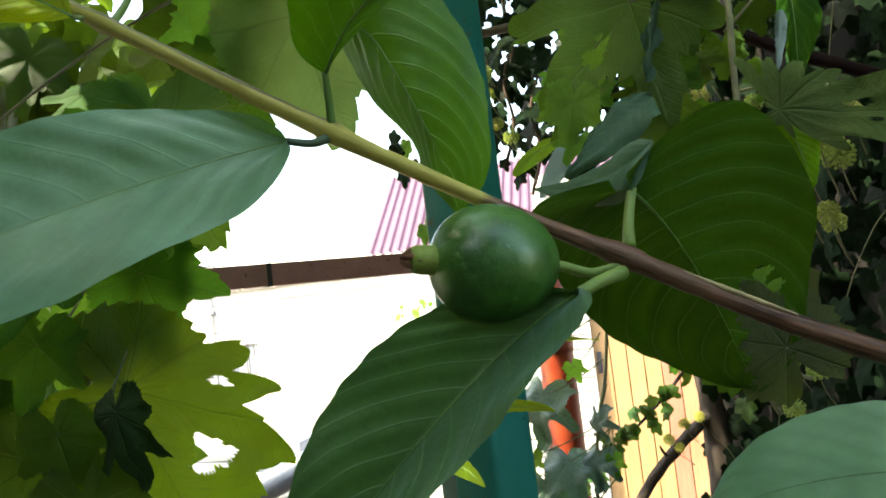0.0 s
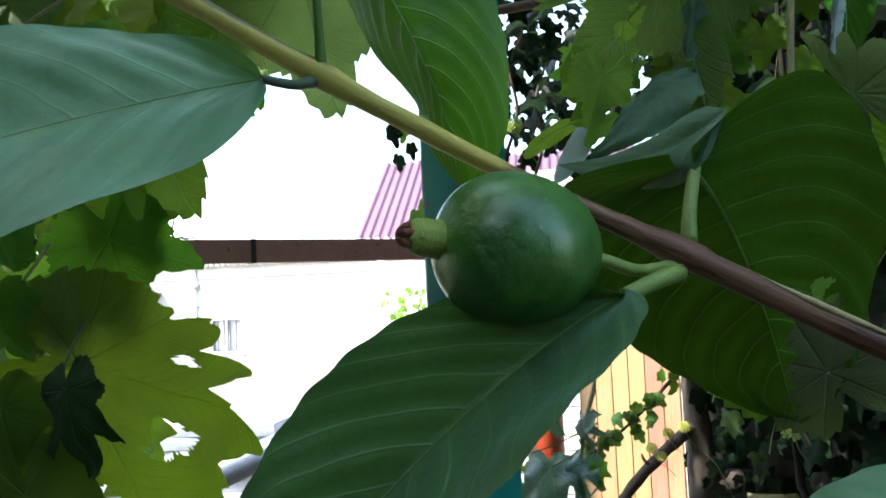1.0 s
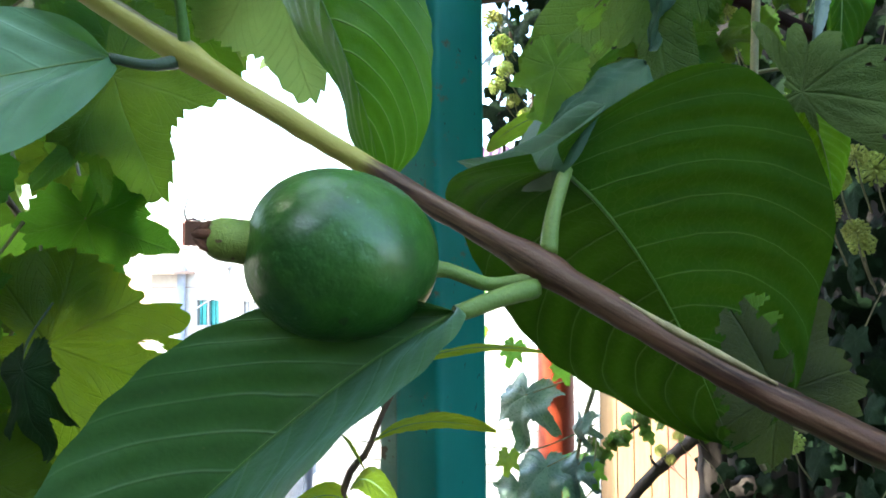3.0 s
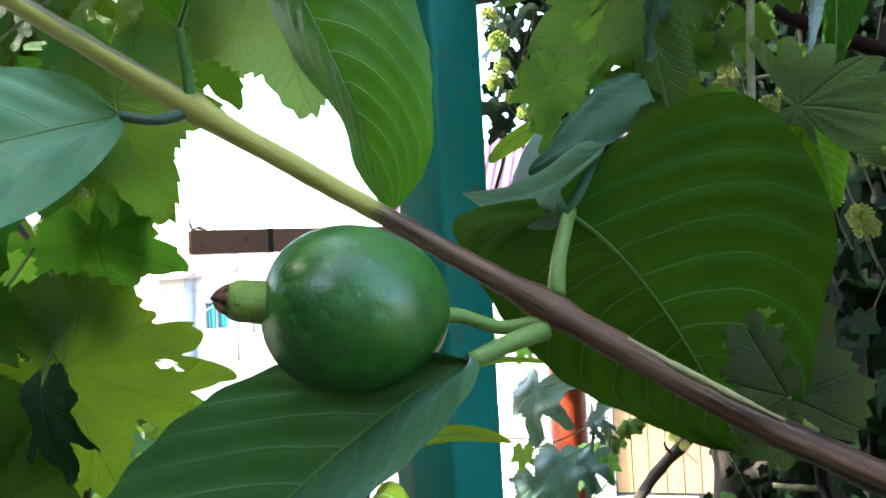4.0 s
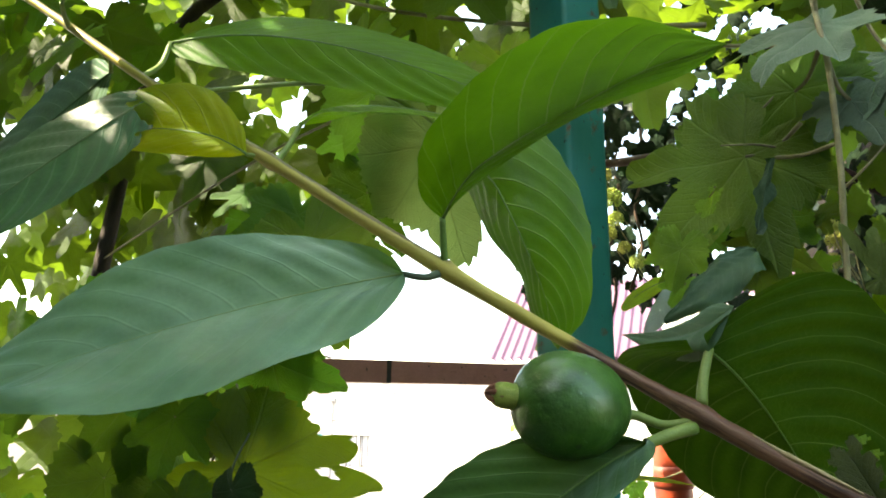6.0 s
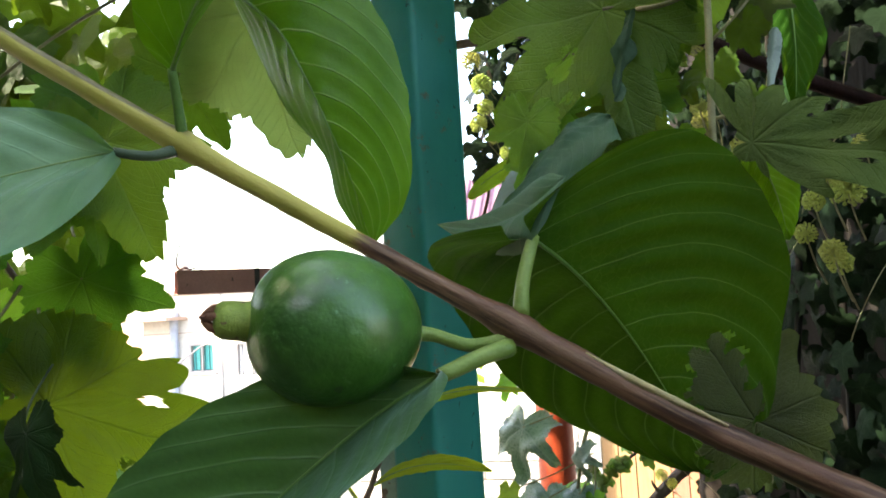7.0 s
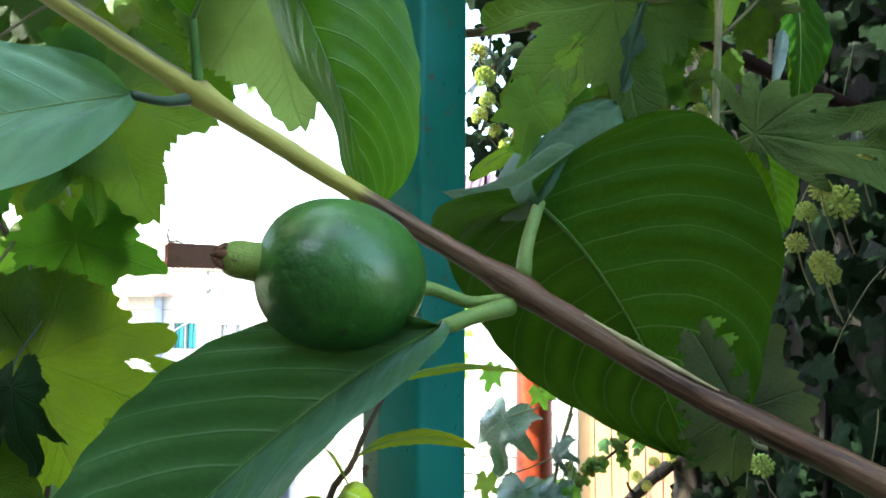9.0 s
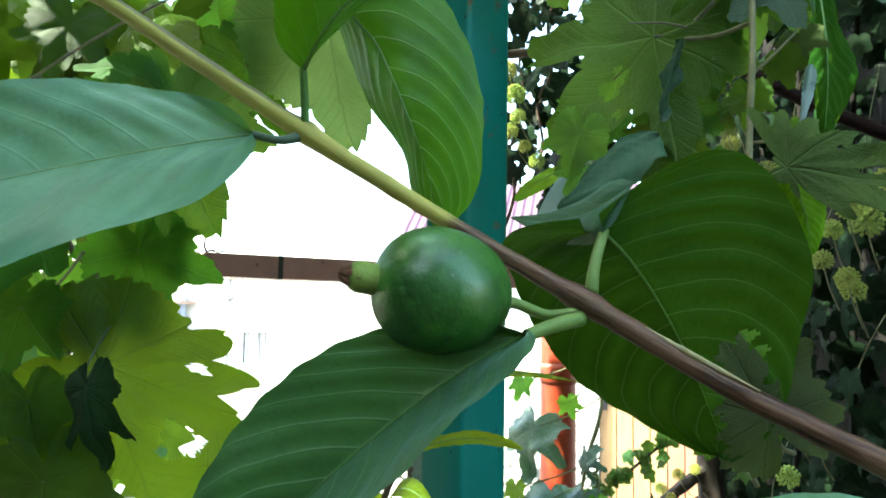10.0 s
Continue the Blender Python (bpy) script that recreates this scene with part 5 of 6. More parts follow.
grape(DARKS[0], (0.168, 0.455, 1.075), 0.056, (-0.1, -0.97, 0.1), (-0.45, 0, 0.85), (0.19, 0.5, 1.05))
grape(SHAPES[1], (0.150, 0.475, 1.085), 0.062, (-0.1, -0.97, 0.0), (-0.3, 0, 0.9), (0.17, 0.5, 1.03))
grape(BRIGHTS[0], (0.068, 0.60, 1.282), 0.034, (0.3, -0.9, 0.2), (-0.3, 0, -1), (0.10, 0.62, 1.36))
blade("narrow_leaf", vine, (0.060, 0.55, 1.229), (0.042, 0.55, 1.226), (0.022, 0.55, 1.209), (0.0, 0.003, 0.006), (0.0, -0.003, -0.009), M_LIME, a=0.6, b=0.5, rows=28, cols=5, rib=0.0005, seed=25.0, label="yellow-green leaf lit from behind")
blade("narrow_leaf", vine, (0.064, 0.50, 1.218), (0.056, 0.50, 1.200), (0.042, 0.50, 1.182), (-0.006, 0.0, 0.003), (0.007, 0.0, -0.003), M_GLINT, a=0.5, b=0.6, rows=28, cols=5, rib=0, seed=26.0, label="pale blade for the glint on a leaf edge")
# strip added as the glint along the folded leaf's edge
blade("narrow_leaf", vine, (0.2105, 0.52, 1.286), (0.208, 0.52, 1.268), (0.203, 0.52, 1.246), (-0.003, 0.0, 0.0), (0.006, 0.004, 0.0), M_GLINT, a=0.3, b=0.9, rows=28, cols=5, rib=0, seed=27.0)
grape(SHAPES[0], (-0.525, 0.64, 1.14), 0.10, (0.35, -0.9, 0.1), (0.2, 0, -1), (-0.55, 0.72, 1.22))
grape(SHAPES[1], (-0.555, 0.64, 1.235), 0.10, (0.35, -0.9, 0.1), (-0.2, 0, -1), (-0.58, 0.72, 1.32))
grape(BRIGHTS[0], (-0.475, 0.68, 1.145), 0.075, (0.25, -0.9, 0.1), (0.2, 0, -1), (-0.52, 0.72, 1.22))
grape(SHAPES[3], (-0.54, 0.63, 1.06), 0.10, (0.35, -0.9, 0.2), (0.3, 0, -1), (-0.57, 0.7, 1.14))
grape(SHAPES[2], (0.128, 0.51, 1.240), 0.045, (0.3, -0.92, 0.1), (0.15, 0, -1), (0.124, 0.525, 1.29))
grape(GREYS[1], (0.178, 0.48, 1.325), 0.045, (-0.2, -0.85, 0.5), (0.3, 0, -0.9), (0.165, 0.47, 1.36))
small = random.Random(5)
for i in range(30):                                    # small leaves and side shoots round the hanging cane
    p = (small.uniform(0.085, 0.215), small.uniform(0.545, 0.63), small.uniform(1.235, 1.375))
    grape(small.choice(SHAPES + DARKS[:1]), p, small.uniform(0.014, 0.034), (small.uniform(-0.8, 0.8), -0.7, small.uniform(-0.3, 0.7)), (small.uniform(-0.8, 0.8), 0, -1))
for x, y, z, dx, dz in ((0.150, 0.50, 1.30, -0.05, 0.012), (0.163, 0.47, 1.262, 0.03, 0.03), (0.130, 0.515, 1.30, -0.04, -0.02), (0.163, 0.47, 1.225, 0.035, -0.02), (0.12, 0.51, 1.33, 0.03, 0.03)):
    bm = bmesh.new()
    tube(bm, [(x, y, z), (x + dx * 0.5, y - 0.005, z + dz * 0.3 + 0.004), (x + dx, y, z + dz)], [0.0010, 0.0008, 0.0005], 6, 5, 0.1)
    part("tendril", bm, M_TWIG, vine)
grape(GREYS[1], (0.165, 0.47, 1.375), 0.062, (-0.2, -0.7, 0.65), (-0.5, -0.1, -0.6), (0.163, 0.47, 1.40))
grape(GREYS[0], (0.21, 0.50, 1.36), 0.085, (-0.1, -0.75, 0.6), (0.3, -0.1, -0.8), (0.19, 0.5, 1.42))
grape(BRIGHTS[1], (0.045, 0.60, 1.43), 0.06, (0.0, -0.98, -0.1), (0.1, 0, -1), (0.06, 0.63, 1.46))
blade("narrow_leaf", vine, (0.238, 0.60, 1.372), (0.248, 0.60, 1.316), (0.239, 0.60, 1.256), (-0.014, -0.008, 0.0), (0.018, 0.010, 0.0), M_WIDE, a=0.5, b=0.5, wave=0.016, seed=21.0, label="folded bright green leaf")
blade("narrow_leaf", vine, (0.205, 0.46, 1.353), (0.24, 0.44, 1.352), (0.29, 0.42, 1.336), (0.0, 0.012, 0.014), (0.0, -0.016, -0.006), M_GREY, a=0.6, b=0.5, seed=22.0)

# the roof of leaves over and beside the yard's edge
rng = random.Random(7)
near, far = 0, []
while near < 245 or len(far) < 330:
    x, y, z = rng.uniform(-1.7, 0.75), rng.uniform(0.60, 1.9), rng.uniform(0.5, 2.3)
    d = y - 0.06
    el, azi = (z - 1.123) / d, (x - 0.08) / d
    over = el > 0.35 - 0.08 * min(max(azi + 0.5, 0), 1) and azi < -0.09
    beside = azi < -0.64 and el > -0.55 and not (azi > -0.76 and -0.10 < el < 0.12)
    right = 0.17 < azi < 0.75 and el > 0.45
    if not (over or beside or right) or (over and el > 0.9 and rng.random() < 0.5):
        continue
    n = V(rng.uniform(-0.5, 0.5), -1 + rng.uniform(0, 0.5), rng.uniform(-0.4, 0.6))
    tip = (rng.uniform(-0.7, 0.7), 0, -1)
    r = rng.uniform(0.06, 0.11)
    if y < 1.05 and near < 245:
        pick = rng.choice(SHAPES + SHAPES + BRIGHTS + GREYS[:1] + DARKS)
        if not (azi > -0.72 and el < -0.1):            # the house shows through the torn leaf here
            grape(pick, (x, y, z), r, n, tip)
        near += 1
    elif y >= 1.05 and not right and not (-0.42 < azi < -0.08 and el < 0.62):
        far.append(facing((x, y, z), n, tip) @ Matrix.Diagonal((r, r, r, 1)))

# leaf roof overhead, mostly unseen, added to shade what lies below
verts, faces, uvs = [], [], []
bmc = lobed("grape_leaf", 1.0, FIVE, 0.55, 26, 0.0, 2, 28, 0.12, 0.2, 41.0)
bmc.verts.ensure_lookup_table()
bmc.verts.index_update()
uvl = bmc.loops.layers.uv.verify()
cvs = [v.co.copy() for v in bmc.verts]
cfs = [tuple(v.index for v in f.verts) for f in bmc.faces]
cus = [tuple(l[uvl].uv) for f in bmc.faces for l in f.loops]
bmc.free()
for i in range(4300 + len(far)):
    x, y = rng.uniform(-2.8, 1.6), rng.uniform(-1.3, 1.8)
    if i > 2700 + len(far):
        x, y = rng.uniform(-1.7, -0.12), rng.uniform(-0.8, 1.2)
    if i >= len(far) and (y < -0.45 or (x > -0.12 and y < 0.25) or (x < -0.2 and y > 0.75 and rng.random() < 0.8) or (-0.2 <= x < 0.15 and y > 0.5 and rng.random() < 0.75) or (x >= 0.15 and y > 0.5 and rng.random() < 0.25)):
        continue
    z = 1.98 + 0.10 * noise.noise(Vector((x, y, 5))) + rng.uniform(-0.10, 0.16)
    r = rng.uniform(0.075, 0.12)
    m = facing((x, y, z), (rng.uniform(-0.5, 0.5), rng.uniform(-0.5, 0.5), 1), (rng.uniform(-1, 1), rng.uniform(-1, 1), 0)) @ Matrix.Diagonal((r, r, r, 1))
    if i < len(far):
        m = far[i]
    elif math.hypot(x + 0.20, y - 0.47) < 0.28 or math.hypot(x + 0.715, y - 0.095) < r + 0.045:          # gaps cut to let in skylight and sun
        continue
    o = len(verts)
    verts.extend((m @ v)[:] for v in cvs)
    faces.extend(tuple(o + k for k in f) for f in cfs)
    uvs.extend(cus)
fill = random.Random(29)
made = 0
while made < 150:                                      # more leaves further back, against the sky
    azi, el, y = fill.uniform(-0.85, -0.06), fill.uniform(0.38, 0.95), fill.uniform(1.0, 1.5)
    if made % 3 == 0:                                 # and lower down beside the yard
        azi, el = fill.uniform(-1.2, -0.66), fill.uniform(0.13, 0.6)
    if azi > -0.42 and el < 0.52:
        continue
    r = fill.uniform(0.06, 0.10)
    m = facing((0.08 + azi * (y - 0.06), y, 1.123 + el * (y - 0.06)), (fill.uniform(-0.5, 0.5), -0.8, fill.uniform(-0.4, 0.5)), (fill.uniform(-0.7, 0.7), 0, -1)) @ Matrix.Diagonal((r, r, r, 1))
    o = len(verts)
    verts.extend((m @ v)[:] for v in cvs)
    faces.extend(tuple(o + k for k in f) for f in cfs)
    uvs.extend(cus)
    made += 1
more = random.Random(21)
for i in range(2400):                                  # unseen too: the shading roof goes on to the added south wall
    x, y = more.uniform(-2.3, 0.9), more.uniform(-2.0, -0.42)
    if math.hypot(x + 0.20, y + 0.95) < 0.48:          # a gap cut for the fruit's highlight
        continue
    r = more.uniform(0.075, 0.12)
    m = facing((x, y, 1.98 + more.uniform(-0.12, 0.18)), (more.uniform(-0.5, 0.5), more.uniform(-0.5, 0.5), 1), (more.uniform(-1, 1), more.uniform(-1, 1), 0)) @ Matrix.Diagonal((r, r, r, 1))
    o = len(verts)
    verts.extend((m @ v)[:] for v in cvs)
    faces.extend(tuple(o + k for k in f) for f in cfs)
    uvs.extend(cus)
for i in range(80):                                    # unseen leaves added to keep the sun off the ivy
    x, y = more.uniform(-0.28, 0.30), more.uniform(0.46, 0.84)
    r = more.uniform(0.06, 0.09)
    m = facing((x, y, 1.74 + more.uniform(-0.03, 0.06)), (more.uniform(-0.8, 0.2), more.uniform(-0.5, 0.3), 0.9), (more.uniform(-1, 1), more.uniform(-1, 1), 0)) @ Matrix.Diagonal((r, r, r, 1))
    o = len(verts)
    verts.extend((m @ v)[:] for v in cvs)
    faces.extend(tuple(o + k for k in f) for f in cfs)
    uvs.extend(cus)
me = bpy.data.meshes.new("vine_foliage")
me.from_pydata(verts, [], faces)
layer = me.uv_layers.new(name="UVMap")
layer.data.foreach_set("uv", [c for uv in uvs for c in uv])
me.materials.append(M_GRAPE)
me.shade_smooth()
tagged(under(new("foliage", me), vine), "roof of grape leaves, its unseen part added for shade", kind="stuff")

# leaves before the red pipe
rng = random.Random(11)
for x, z, r, n in ((-0.028, 0.945, 0.085, (-0.3, -0.8, 0.5)), (0.004, 0.835, 0.080, (0.1, -0.7, 0.7)), (0.058, 0.905, 0.045, (-0.7, -0.6, 0.3)), (0.052, 0.84, 0.055, (-0.3, -0.7, 0.6)), (-0.04, 0.80, 0.06, (0.3, -0.8, 0.5)), (0.02, 0.755, 0.07, (-0.2, -0.7, 0.7))):
    grape(CRUMPLED, (x, 1.25, z), r, n, (rng.uniform(-0.5, 0.5), 0, -1), (0.08, 1.27, z + 0.05))
for x, z, r in ((-0.055, 0.85, 0.032), (0.03, 0.99, 0.03), (-0.045, 1.02, 0.035), (0.075, 0.835, 0.03)):
    grape(BRIGHTS[0], (x, 1.24, z), r, (rng.uniform(-0.5, 0.5), -0.8, 0.3), (rng.uniform(-0.5, 0.5), 0, -1), (0.08, 1.27, z + 0.05))
bm = bmesh.new()
tube(bm, [(0.10, 1.27, 1.12), (0.082, 1.27, 0.98), (0.06, 1.26, 0.90), (0.045, 1.26, 0.80), (0.02, 1.26, 0.55), (0.0, 1.26, -0.02)], [0.003, 0.003, 0.003, 0.003, 0.004, 0.005], 7, 6, 0.1)
part("cane", bm, M_TWIG, vine)

# ---- young shoot before the post ----
shoot = root("young_shoot", (-0.07, 0.50, 0.0), "thin young shoot with narrow light green leaves", "plant")
bm = bmesh.new()
tube(bm, [(-0.07, 0.50, -0.01), (-0.075, 0.5, 0.5), (-0.062, 0.50, 0.95), (-0.038, 0.50, 1.035), (-0.019, 0.50, 1.075), (-0.010, 0.50, 1.10)], [0.0035, 0.003, 0.0024, 0.0018, 0.0012, 0.0008], 8, 6, 0.08)
part("stem", bm, M_CANE, shoot)
for b, c, t_, l, r in (((-0.037, 0.50, 1.036), (-0.005, 0.49, 1.058), (0.034, 0.50, 1.043), (0, 0.006, 0.004), (0, -0.004, -0.003)),
                       ((-0.016, 0.50, 1.079), (0.02, 0.49, 1.097), (0.068, 0.50, 1.086), (0, 0.004, 0.002), (0, -0.004, -0.002)),
                       ((-0.050, 0.50, 1.008), (-0.035, 0.48, 1.03), (-0.012, 0.47, 1.006), (0, 0.012, 0.005), (0, -0.012, -0.002)),
                       ((-0.042, 0.50, 1.02), (-0.055, 0.49, 1.05), (-0.060, 0.48, 1.048), (-0.004, 0, 0.003), (0.004, 0, -0.003)),
                       ((-0.052, 0.50, 1.0), (-0.06, 0.48, 1.02), (-0.09, 0.47, 0.99), (0, 0.012, 0.004), (0, -0.012, -0.004))):
    blade("leaf", shoot, b, c, t_, l, r, M_YOUNG, a=0.7, b=0.7, rows=28, cols=5, rib=0.0006, quilt=0.0002, wave=0.002, seed=b[0] * 50)

# ---- ivy ----
ivy = root("ivy", (0.55, 1.15, 0.0), "dense dark ivy with round green flower heads", "ivy")
IVY_LOBES = [(0, 1.0, 30), (62, 0.78, 27), (-62, 0.78, 27), (125, 0.6, 30), (-125, 0.6, 30)]
IVY_ADULT = [(0, 1.0, 42), (60, 0.70, 50), (-60, 0.70, 50), (125, 0.55, 45), (-125, 0.55, 45)]
IVIES = [finish("ivy_leaf", lobed("ivy_leaf", 1.0, IVY_LOBES, 0.5, 1, 0.0, 3, 30, 0.15, 0.2, 31.0, base_gap=0.5), M_IVY_SHADED), finish("ivy_leaf", lobed("ivy_leaf", 1.0, IVY_ADULT, 0.5, 1, 0.0, 3, 24, 0.25, 0.2, 32.0, base_gap=0.6), M_IVY_SHADED)]
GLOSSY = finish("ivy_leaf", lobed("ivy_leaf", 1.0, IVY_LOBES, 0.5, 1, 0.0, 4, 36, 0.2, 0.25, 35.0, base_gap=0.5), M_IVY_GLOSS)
HEDGE = spline([(0.95, 0.62, 0), (0.62, 0.92, 0), (0.46, 1.10, 0), (0.33, 1.32, 0), (0.20, 1.52, 0), (0.04, 1.68, 0), (-0.10, 1.78, 0)], 12)


def ivy_place(rng_):
    """A place in the hedge: its share along the line, the depth into the leaves, the height."""
    k = rng_.random()
    i = min(int(k * (len(HEDGE) - 1)), len(HEDGE) - 2)
    p = HEDGE[i].lerp(HEDGE[i + 1], k * (len(HEDGE) - 1) - i)
    tan = (HEDGE[i + 1] - HEDGE[i]).normalized()
    inward = V(-tan.y, tan.x, 0)
    if inward.y < 0:
        inward.negate()
    deep = rng_.random() ** 1.2 * 0.34
    z = rng_.uniform(-0.0, 2.4)
    return k, p + inward * deep + V(0, 0, z), inward, deep, z


def keep_ivy(k, z, rng_):
    if k > 0.50 and z < 1.02 + (k - 0.5) * 1.1:          # the way through to the door
        return False
    if k > 0.62 and rng_.random() < 0.55 + 0.3 * (k - 0.62):
        return False
    return True


# backing sheet added to darken the gaps between the ivy leaves
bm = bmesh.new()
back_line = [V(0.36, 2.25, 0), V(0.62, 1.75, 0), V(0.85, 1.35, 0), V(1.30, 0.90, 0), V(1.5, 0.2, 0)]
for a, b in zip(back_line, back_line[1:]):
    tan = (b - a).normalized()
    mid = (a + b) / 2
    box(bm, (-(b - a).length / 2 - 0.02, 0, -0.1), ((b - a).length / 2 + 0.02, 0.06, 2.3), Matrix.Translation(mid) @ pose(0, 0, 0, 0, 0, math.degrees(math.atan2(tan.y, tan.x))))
thing("wall_east", bm, M_DEEP_SHADE, "near-black backing added for the shade behind the ivy", "wall", kind="structure")
rng = random.Random(3)
placed, stuff = 0, []
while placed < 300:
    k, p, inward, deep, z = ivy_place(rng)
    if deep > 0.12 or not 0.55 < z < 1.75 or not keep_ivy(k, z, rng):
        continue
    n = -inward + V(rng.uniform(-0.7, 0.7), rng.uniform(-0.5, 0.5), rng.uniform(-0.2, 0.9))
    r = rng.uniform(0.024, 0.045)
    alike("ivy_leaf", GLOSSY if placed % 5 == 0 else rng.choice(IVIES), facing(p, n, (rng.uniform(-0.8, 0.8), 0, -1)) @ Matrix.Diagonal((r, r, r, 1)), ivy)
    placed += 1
verts, faces, uvs = [], [], []
src = []
for me in IVIES:
    src.append(([v.co.copy() for v in me.vertices], [tuple(p.vertices) for p in me.polygons], [tuple(d.uv) for d in me.uv_layers[0].data]))
made = 0
while made < 3600:
    k, p, inward, deep, z = ivy_place(rng)
    if not keep_ivy(k, z, rng):
        continue
    n = -inward + V(rng.uniform(-0.8, 0.8), rng.uniform(-0.6, 0.6), rng.uniform(-0.3, 0.9))
    r = rng.uniform(0.022, 0.050)
    m = facing(p, n, (rng.uniform(-0.9, 0.9), 0, -1)) @ Matrix.Diagonal((r, r, r, 1))
    vs, fs, us = src[made % 2]
    o = len(verts)
    verts.extend((m @ v)[:] for v in vs)
    faces.extend(tuple(o + i for i in f) for f in fs)
    uvs.extend(us)
    made += 1
deep_rng = random.Random(17)
for i in range(420):                                   # and low down before the dark backing
    k = deep_rng.random()
    p = V(0.40, 2.12, 0).lerp(V(0.98, 1.08, 0), k) + V(deep_rng.uniform(-0.06, 0.06), deep_rng.uniform(-0.06, 0.06), deep_rng.uniform(0.25, 1.15))
    r = deep_rng.uniform(0.03, 0.055)
    m = facing(p, (-0.7 + deep_rng.uniform(-0.5, 0.5), -0.7, deep_rng.uniform(-0.2, 0.8)), (deep_rng.uniform(-0.9, 0.9), 0, -1)) @ Matrix.Diagonal((r, r, r, 1))
    vs, fs, us = src[i % 2]
    o = len(verts)
    verts.extend((m @ v)[:] for v in vs)
    faces.extend(tuple(o + j for j in f) for f in fs)
    uvs.extend(us)
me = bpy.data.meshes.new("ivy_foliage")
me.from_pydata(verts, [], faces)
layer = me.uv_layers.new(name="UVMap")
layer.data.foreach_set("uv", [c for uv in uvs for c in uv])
me.materials.append(M_IVY_SHADED)
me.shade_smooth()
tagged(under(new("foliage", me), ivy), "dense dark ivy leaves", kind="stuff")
for i in range(85):                                    # loose sprays beside the post, against the sky
    r = rng.uniform(0.018, 0.042)
    p = V(rng.uniform(-0.13, 0.10), rng.uniform(1.45, 1.75), rng.uniform(1.38, 1.88))
    alike("ivy_leaf", rng.choice(IVIES), facing(p, (rng.uniform(-0.7, 0.7), -0.8, rng.uniform(-0.3, 0.9)), (rng.uniform(-0.8, 0.8), 0, -1)) @ Matrix.Diagonal((r, r, r, 1)), ivy)
spray = random.Random(8)
for i in range(90):
    r = spray.uniform(0.022, 0.045)
    p = V(spray.uniform(-0.13, 0.06), spray.uniform(1.5, 1.7), spray.uniform(1.40, 1.84))
    alike("ivy_leaf", GLOSSY if i % 4 == 0 else IVIES[i % 2], facing(p, (spray.uniform(-0.9, 0.9), -0.8, spray.uniform(-0.3, 0.9)), (spray.uniform(-0.8, 0.8), 0, -1)) @ Matrix.Diagonal((r, r, r, 1)), ivy)
for x, z in ((-0.11, 1.42), (-0.05, 1.52), (-0.09, 1.62), (0.0, 1.45), (-0.03, 1.70)):
    bm = bmesh.new()
    tube(bm, [(x - 0.02, 1.6, z - 0.12), (x + 0.01, 1.58, z - 0.03), (x, 1.57, z + 0.06), (x + 0.03, 1.56, z + 0.14)], [0.004, 0.0035, 0.003, 0.002], 7, 5, 0.2)
    part("stem", bm, M_CANE, ivy)
for i in range(14):
    k, p, inward, deep, z = ivy_place(rng)
    if k > 0.62:
        continue
    q = p + inward * 0.05
    bm = bmesh.new()
    pts = [V(q.x + rng.uniform(-0.1, 0.1), q.y + rng.uniform(-0.05, 0.05), zz) for zz in (-0.02, 0.4, 0.8, 1.2, 1.6, 2.1)]
    tube(bm, pts, [0.008, 0.007, 0.006, 0.005, 0.004, 0.003], 7, 5, 0.2)
    part("stem", bm, M_DEEP_SHADE, ivy)


def umbel(seed, size):
    """A round flower head: a stalk, and many knobs on short rays."""
    bm = bmesh.new()
    n = 72
    for i in range(n):
        zz = 1 - 2 * (i + 0.5) / n
        a = i * 2.39996 + seed
        d = V(math.sqrt(1 - zz * zz) * math.cos(a), math.sqrt(1 - zz * zz) * math.sin(a), zz)
        if d.z < -0.85:
            continue
        tube(bm, [d * 0.1 * size, d * 0.6 * size, d * 0.92 * size], [0.04 * size, 0.03 * size, 0.05 * size], 4, 1)
        bmesh.ops.create_icosphere(bm, subdivisions=1, radius=0.15 * size, matrix=Matrix.Translation(d * size * (0.97 + 0.06 * math.sin(i * 7))))
    return finish("umbel", bm, M_UMBEL)


UMBELS = [umbel(0.0, 1.0), umbel(1.3, 1.0)]
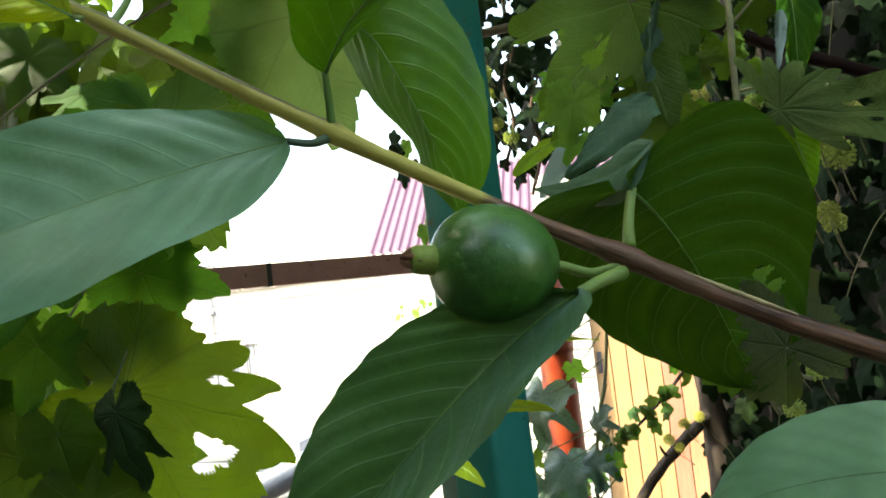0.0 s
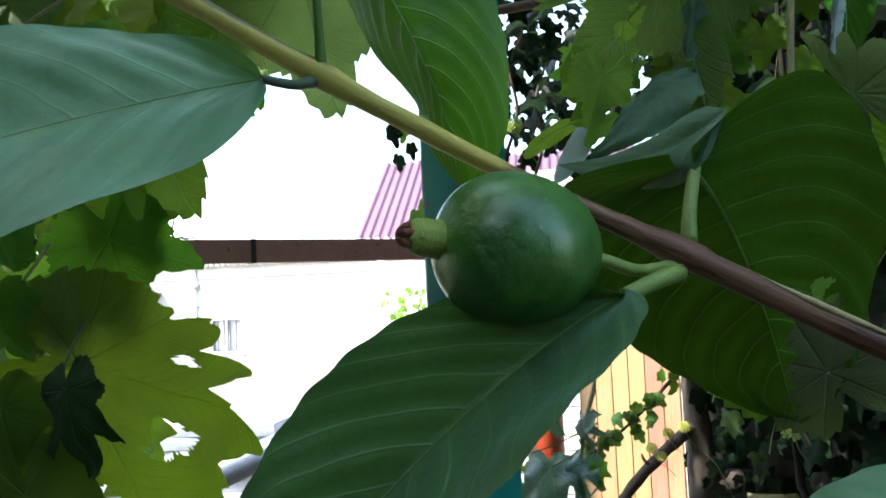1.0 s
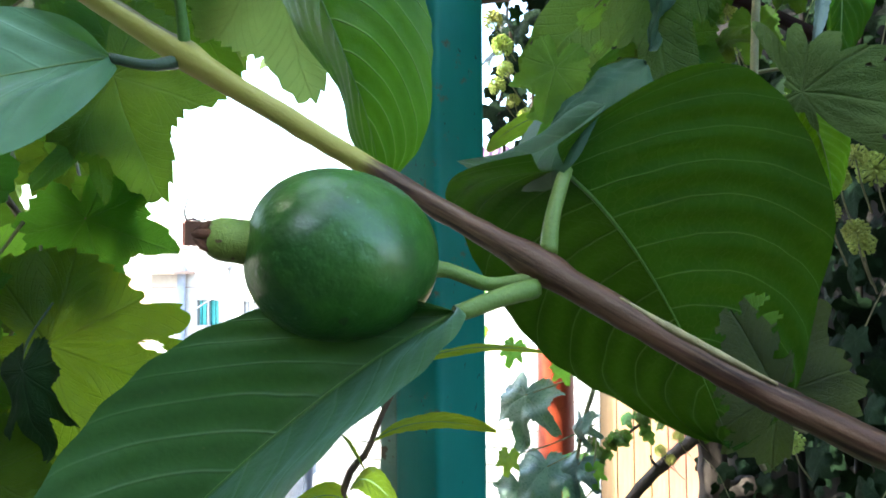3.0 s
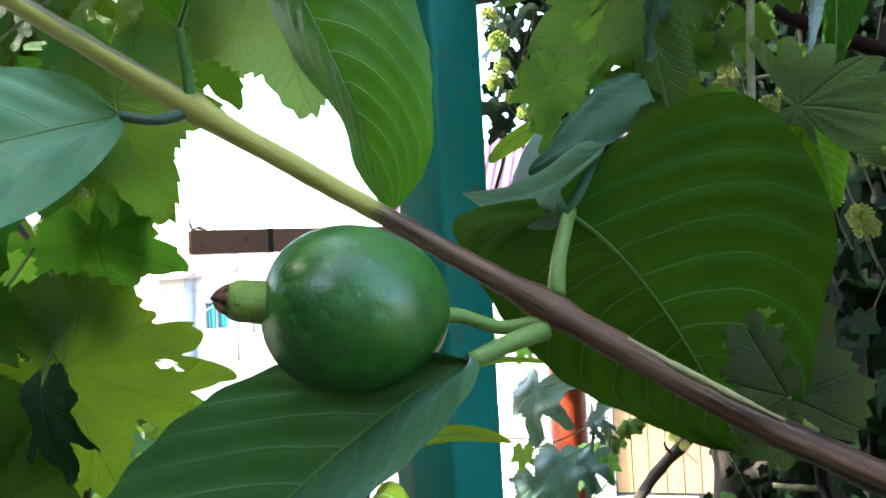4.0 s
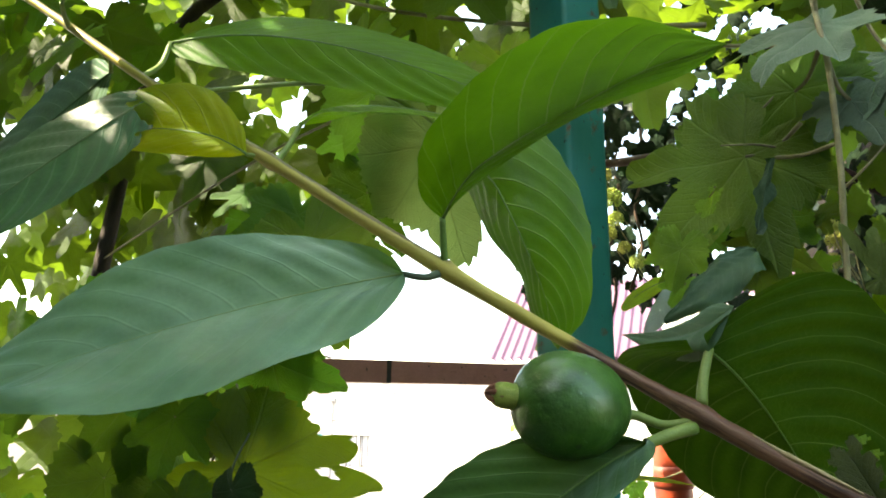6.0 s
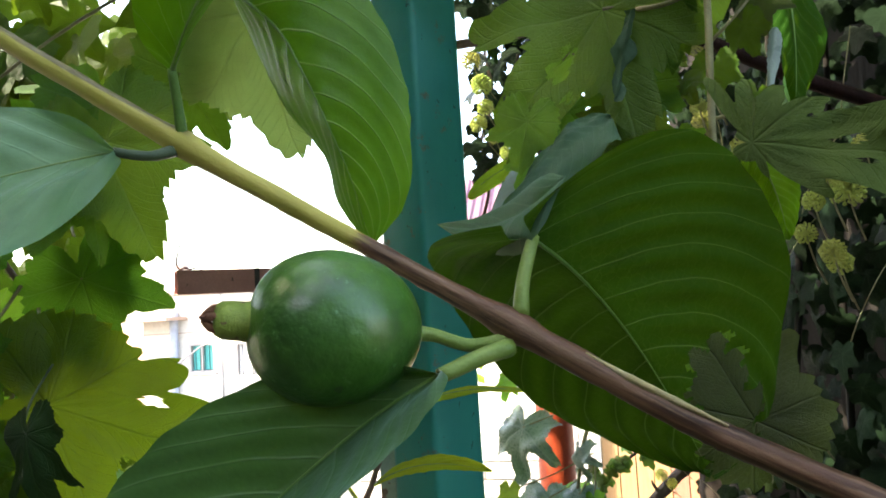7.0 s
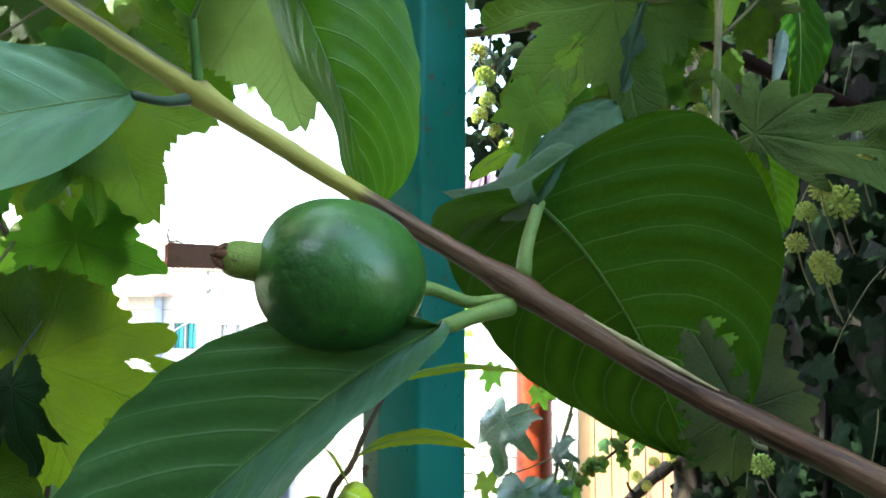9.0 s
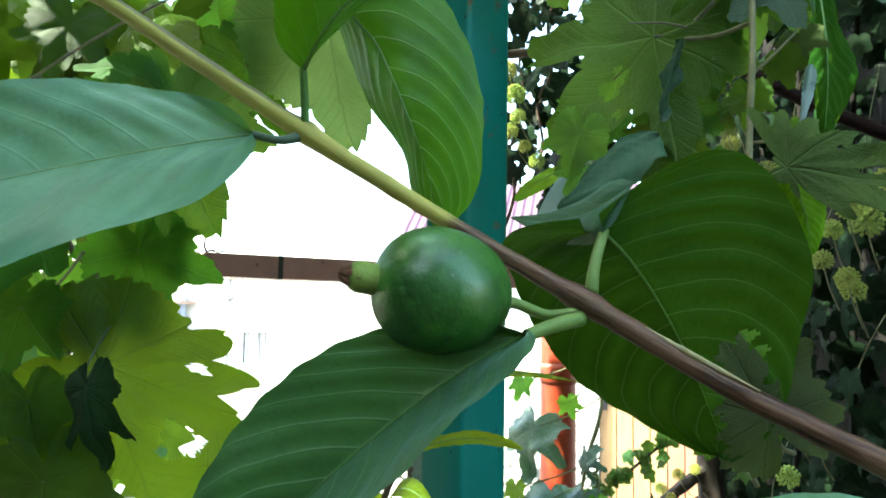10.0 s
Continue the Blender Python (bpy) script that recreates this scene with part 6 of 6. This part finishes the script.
for i, (x, y, z, r) in enumerate(((0.412, 1.05, 1.255, 0.024), (0.395, 1.05, 1.166, 0.017), (0.375, 1.06, 1.245, 0.015), (0.350, 1.06, 0.975, 0.016), (0.318, 1.05, 1.000, 0.017), (0.312, 1.05, 0.930, 0.016), (-0.076, 1.38, 1.546, 0.022), (-0.071, 1.38, 1.503, 0.017), (-0.086, 1.38, 1.474, 0.018), (-0.035, 1.38, 1.416, 0.017), (-0.093, 1.38, 1.595, 0.020), (-0.058, 1.38, 1.445, 0.014), (0.184, 1.02, 1.333, 0.014), (0.243, 1.02, 1.370, 0.012), (0.244, 1.02, 1.449, 0.014), (0.289, 1.02, 1.316, 0.015), (0.239, 1.02, 1.326, 0.012), (0.375, 1.0, 1.264, 0.015), (0.346, 1.0, 1.201, 0.014), (0.373, 1.0, 1.178, 0.016), (0.27, 1.12, 1.44, 0.015), (0.262, 1.12, 1.375, 0.016), (0.33, 1.1, 1.35, 0.015), (0.222, 1.9, 0.72, 0.016), (0.262, 1.9, 0.755, 0.016), (0.245, 1.9, 0.70, 0.014), (0.30, 1.9, 0.77, 0.015), (0.44, 1.06, 1.31, 0.016))):
    alike("umbel", UMBELS[i % 2], Matrix.Translation((x, y, z)) @ pose(0, 0, 0, 20 * math.sin(i), 15 * math.cos(i * 2), i * 40) @ Matrix.Diagonal((r * 0.85, r * 0.85, r * 0.85, 1)), ivy)
    bm = bmesh.new()
    tube(bm, [(x, y, z), (x + 0.012, y + 0.02, z - 0.03), (x + 0.035, y + 0.06, z - 0.06)], [0.0009, 0.0010, 0.0012], 6, 4)
    part("flower_stalk", bm, M_TWIG, ivy)
for i in range(16):                                    # bare flower stalks before the dark leaves
    k, p, inward, deep, z = ivy_place(rng)
    k = 0.30 + 0.28 * i / 16
    p = HEDGE[int(k * (len(HEDGE) - 1))] - V(0.02, 0.03, 0) + V(0, 0, 0.75 + 0.75 * ((i * 0.618) % 1))
    side = rng.uniform(-0.05, 0.05)
    bm = bmesh.new()
    tube(bm, [p + V(0.02, 0.08, -0.05), p + V(side * 0.4, 0.0, 0.0), p + V(side, -0.02, 0.05), p + V(side * 1.6, -0.02, 0.075)], [0.0009, 0.0008, 0.0006, 0.0005], 6, 4, 0.1)
    part("flower_stalk", bm, M_TWIG, ivy)
# a trailing runner before the door
bm = bmesh.new()
run = [(0.34, 1.98, 0.93), (0.225, 1.95, 0.815), (0.13, 1.93, 0.735), (0.05, 1.92, 0.675), (-0.02, 1.92, 0.635)]
tube(bm, run, [0.005, 0.004, 0.0035, 0.003, 0.002], 7, 6, 0.15)
part("runner", bm, M_BARK, ivy, "thin dark trailing runner")
# lit copy of the ivy leaf, the brightness put into its colour
M_IVY_LIT = palm_material("lit_ivy_leaf", (0.035, 0.10, 0.02), (0.06, 0.15, 0.03), (0.12, 0.2, 0.08), (0.16, 0.3, 0.03), 0.35, rough=0.4, spread=40.0)
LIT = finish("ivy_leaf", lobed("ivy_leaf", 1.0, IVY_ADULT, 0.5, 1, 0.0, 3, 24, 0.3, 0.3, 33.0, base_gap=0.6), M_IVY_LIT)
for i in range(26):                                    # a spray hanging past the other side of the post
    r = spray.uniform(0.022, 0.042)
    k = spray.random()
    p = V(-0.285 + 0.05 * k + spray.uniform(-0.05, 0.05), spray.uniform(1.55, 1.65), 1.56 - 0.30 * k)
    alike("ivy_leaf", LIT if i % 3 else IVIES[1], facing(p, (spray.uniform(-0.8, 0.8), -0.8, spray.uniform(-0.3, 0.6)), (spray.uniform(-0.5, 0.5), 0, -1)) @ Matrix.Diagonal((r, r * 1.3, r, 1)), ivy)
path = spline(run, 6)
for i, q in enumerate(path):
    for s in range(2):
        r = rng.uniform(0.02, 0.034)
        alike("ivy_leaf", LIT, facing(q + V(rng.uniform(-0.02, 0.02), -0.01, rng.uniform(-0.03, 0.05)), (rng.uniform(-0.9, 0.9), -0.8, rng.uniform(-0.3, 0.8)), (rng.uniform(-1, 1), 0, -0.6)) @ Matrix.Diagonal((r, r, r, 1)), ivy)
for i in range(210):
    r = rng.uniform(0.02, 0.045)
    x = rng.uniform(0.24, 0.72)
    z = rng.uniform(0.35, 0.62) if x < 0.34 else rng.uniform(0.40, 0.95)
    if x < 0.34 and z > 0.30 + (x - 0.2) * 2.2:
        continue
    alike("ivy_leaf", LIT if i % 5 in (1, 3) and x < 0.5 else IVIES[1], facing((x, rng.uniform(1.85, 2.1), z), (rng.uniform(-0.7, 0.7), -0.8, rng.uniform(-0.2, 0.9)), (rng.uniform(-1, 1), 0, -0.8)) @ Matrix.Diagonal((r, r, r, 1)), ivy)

# ---- yellow-green shrub across the yard ----
shrub = root("shrub", (-1.15, 5.4, -0.25), "yellow-green sunlit shrub beyond the low wall", "shrub")
bm = bmesh.new()
tube(bm, [(-1.15, 5.4, -0.3), (-1.14, 5.4, 0.3), (-1.10, 5.4, 0.8), (-1.05, 5.4, 1.1)], [0.02, 0.016, 0.01, 0.005], 8, 5, 0.2)
part("stem", bm, M_CANE, shrub)
SMALL = finish("leaf", lobed("leaf", 1.0, IVY_ADULT, 0.5, 1, 0.0, 2, 16, 0.3, 0.3, 34.0, base_gap=0.7), M_GRAPE_BRIGHT)
for i in range(260):
    a, h = rng.uniform(0, 6.28), rng.random()
    q = V(-1.12 + 0.10 * h + 0.34 * math.cos(a) * math.sqrt(rng.random()), 5.4 + 0.3 * math.sin(a), -0.1 + 1.25 * h)
    r = rng.uniform(0.03, 0.06)
    alike("leaf", SMALL, facing(q, (rng.uniform(-1, 1), -0.7, rng.uniform(-0.3, 1)), (rng.uniform(-1, 1), 0, -0.6)) @ Matrix.Diagonal((r, r, r, 1)), shrub)

# ---- bricks ----
brick_run(wall, -0.16, DX0 - 0.004, -0.19, 1.77, WY)
brick_run(wall, DX1 + 0.004, 1.35, -0.19, 1.77, WY)
brick_run(low, -1.05, -0.17, -0.19, 0.53, 3.40)
brick_run(house, -12.15, -10.25, 1.30, 2.72, HY + 0.9, long=0.52, tall=0.19)
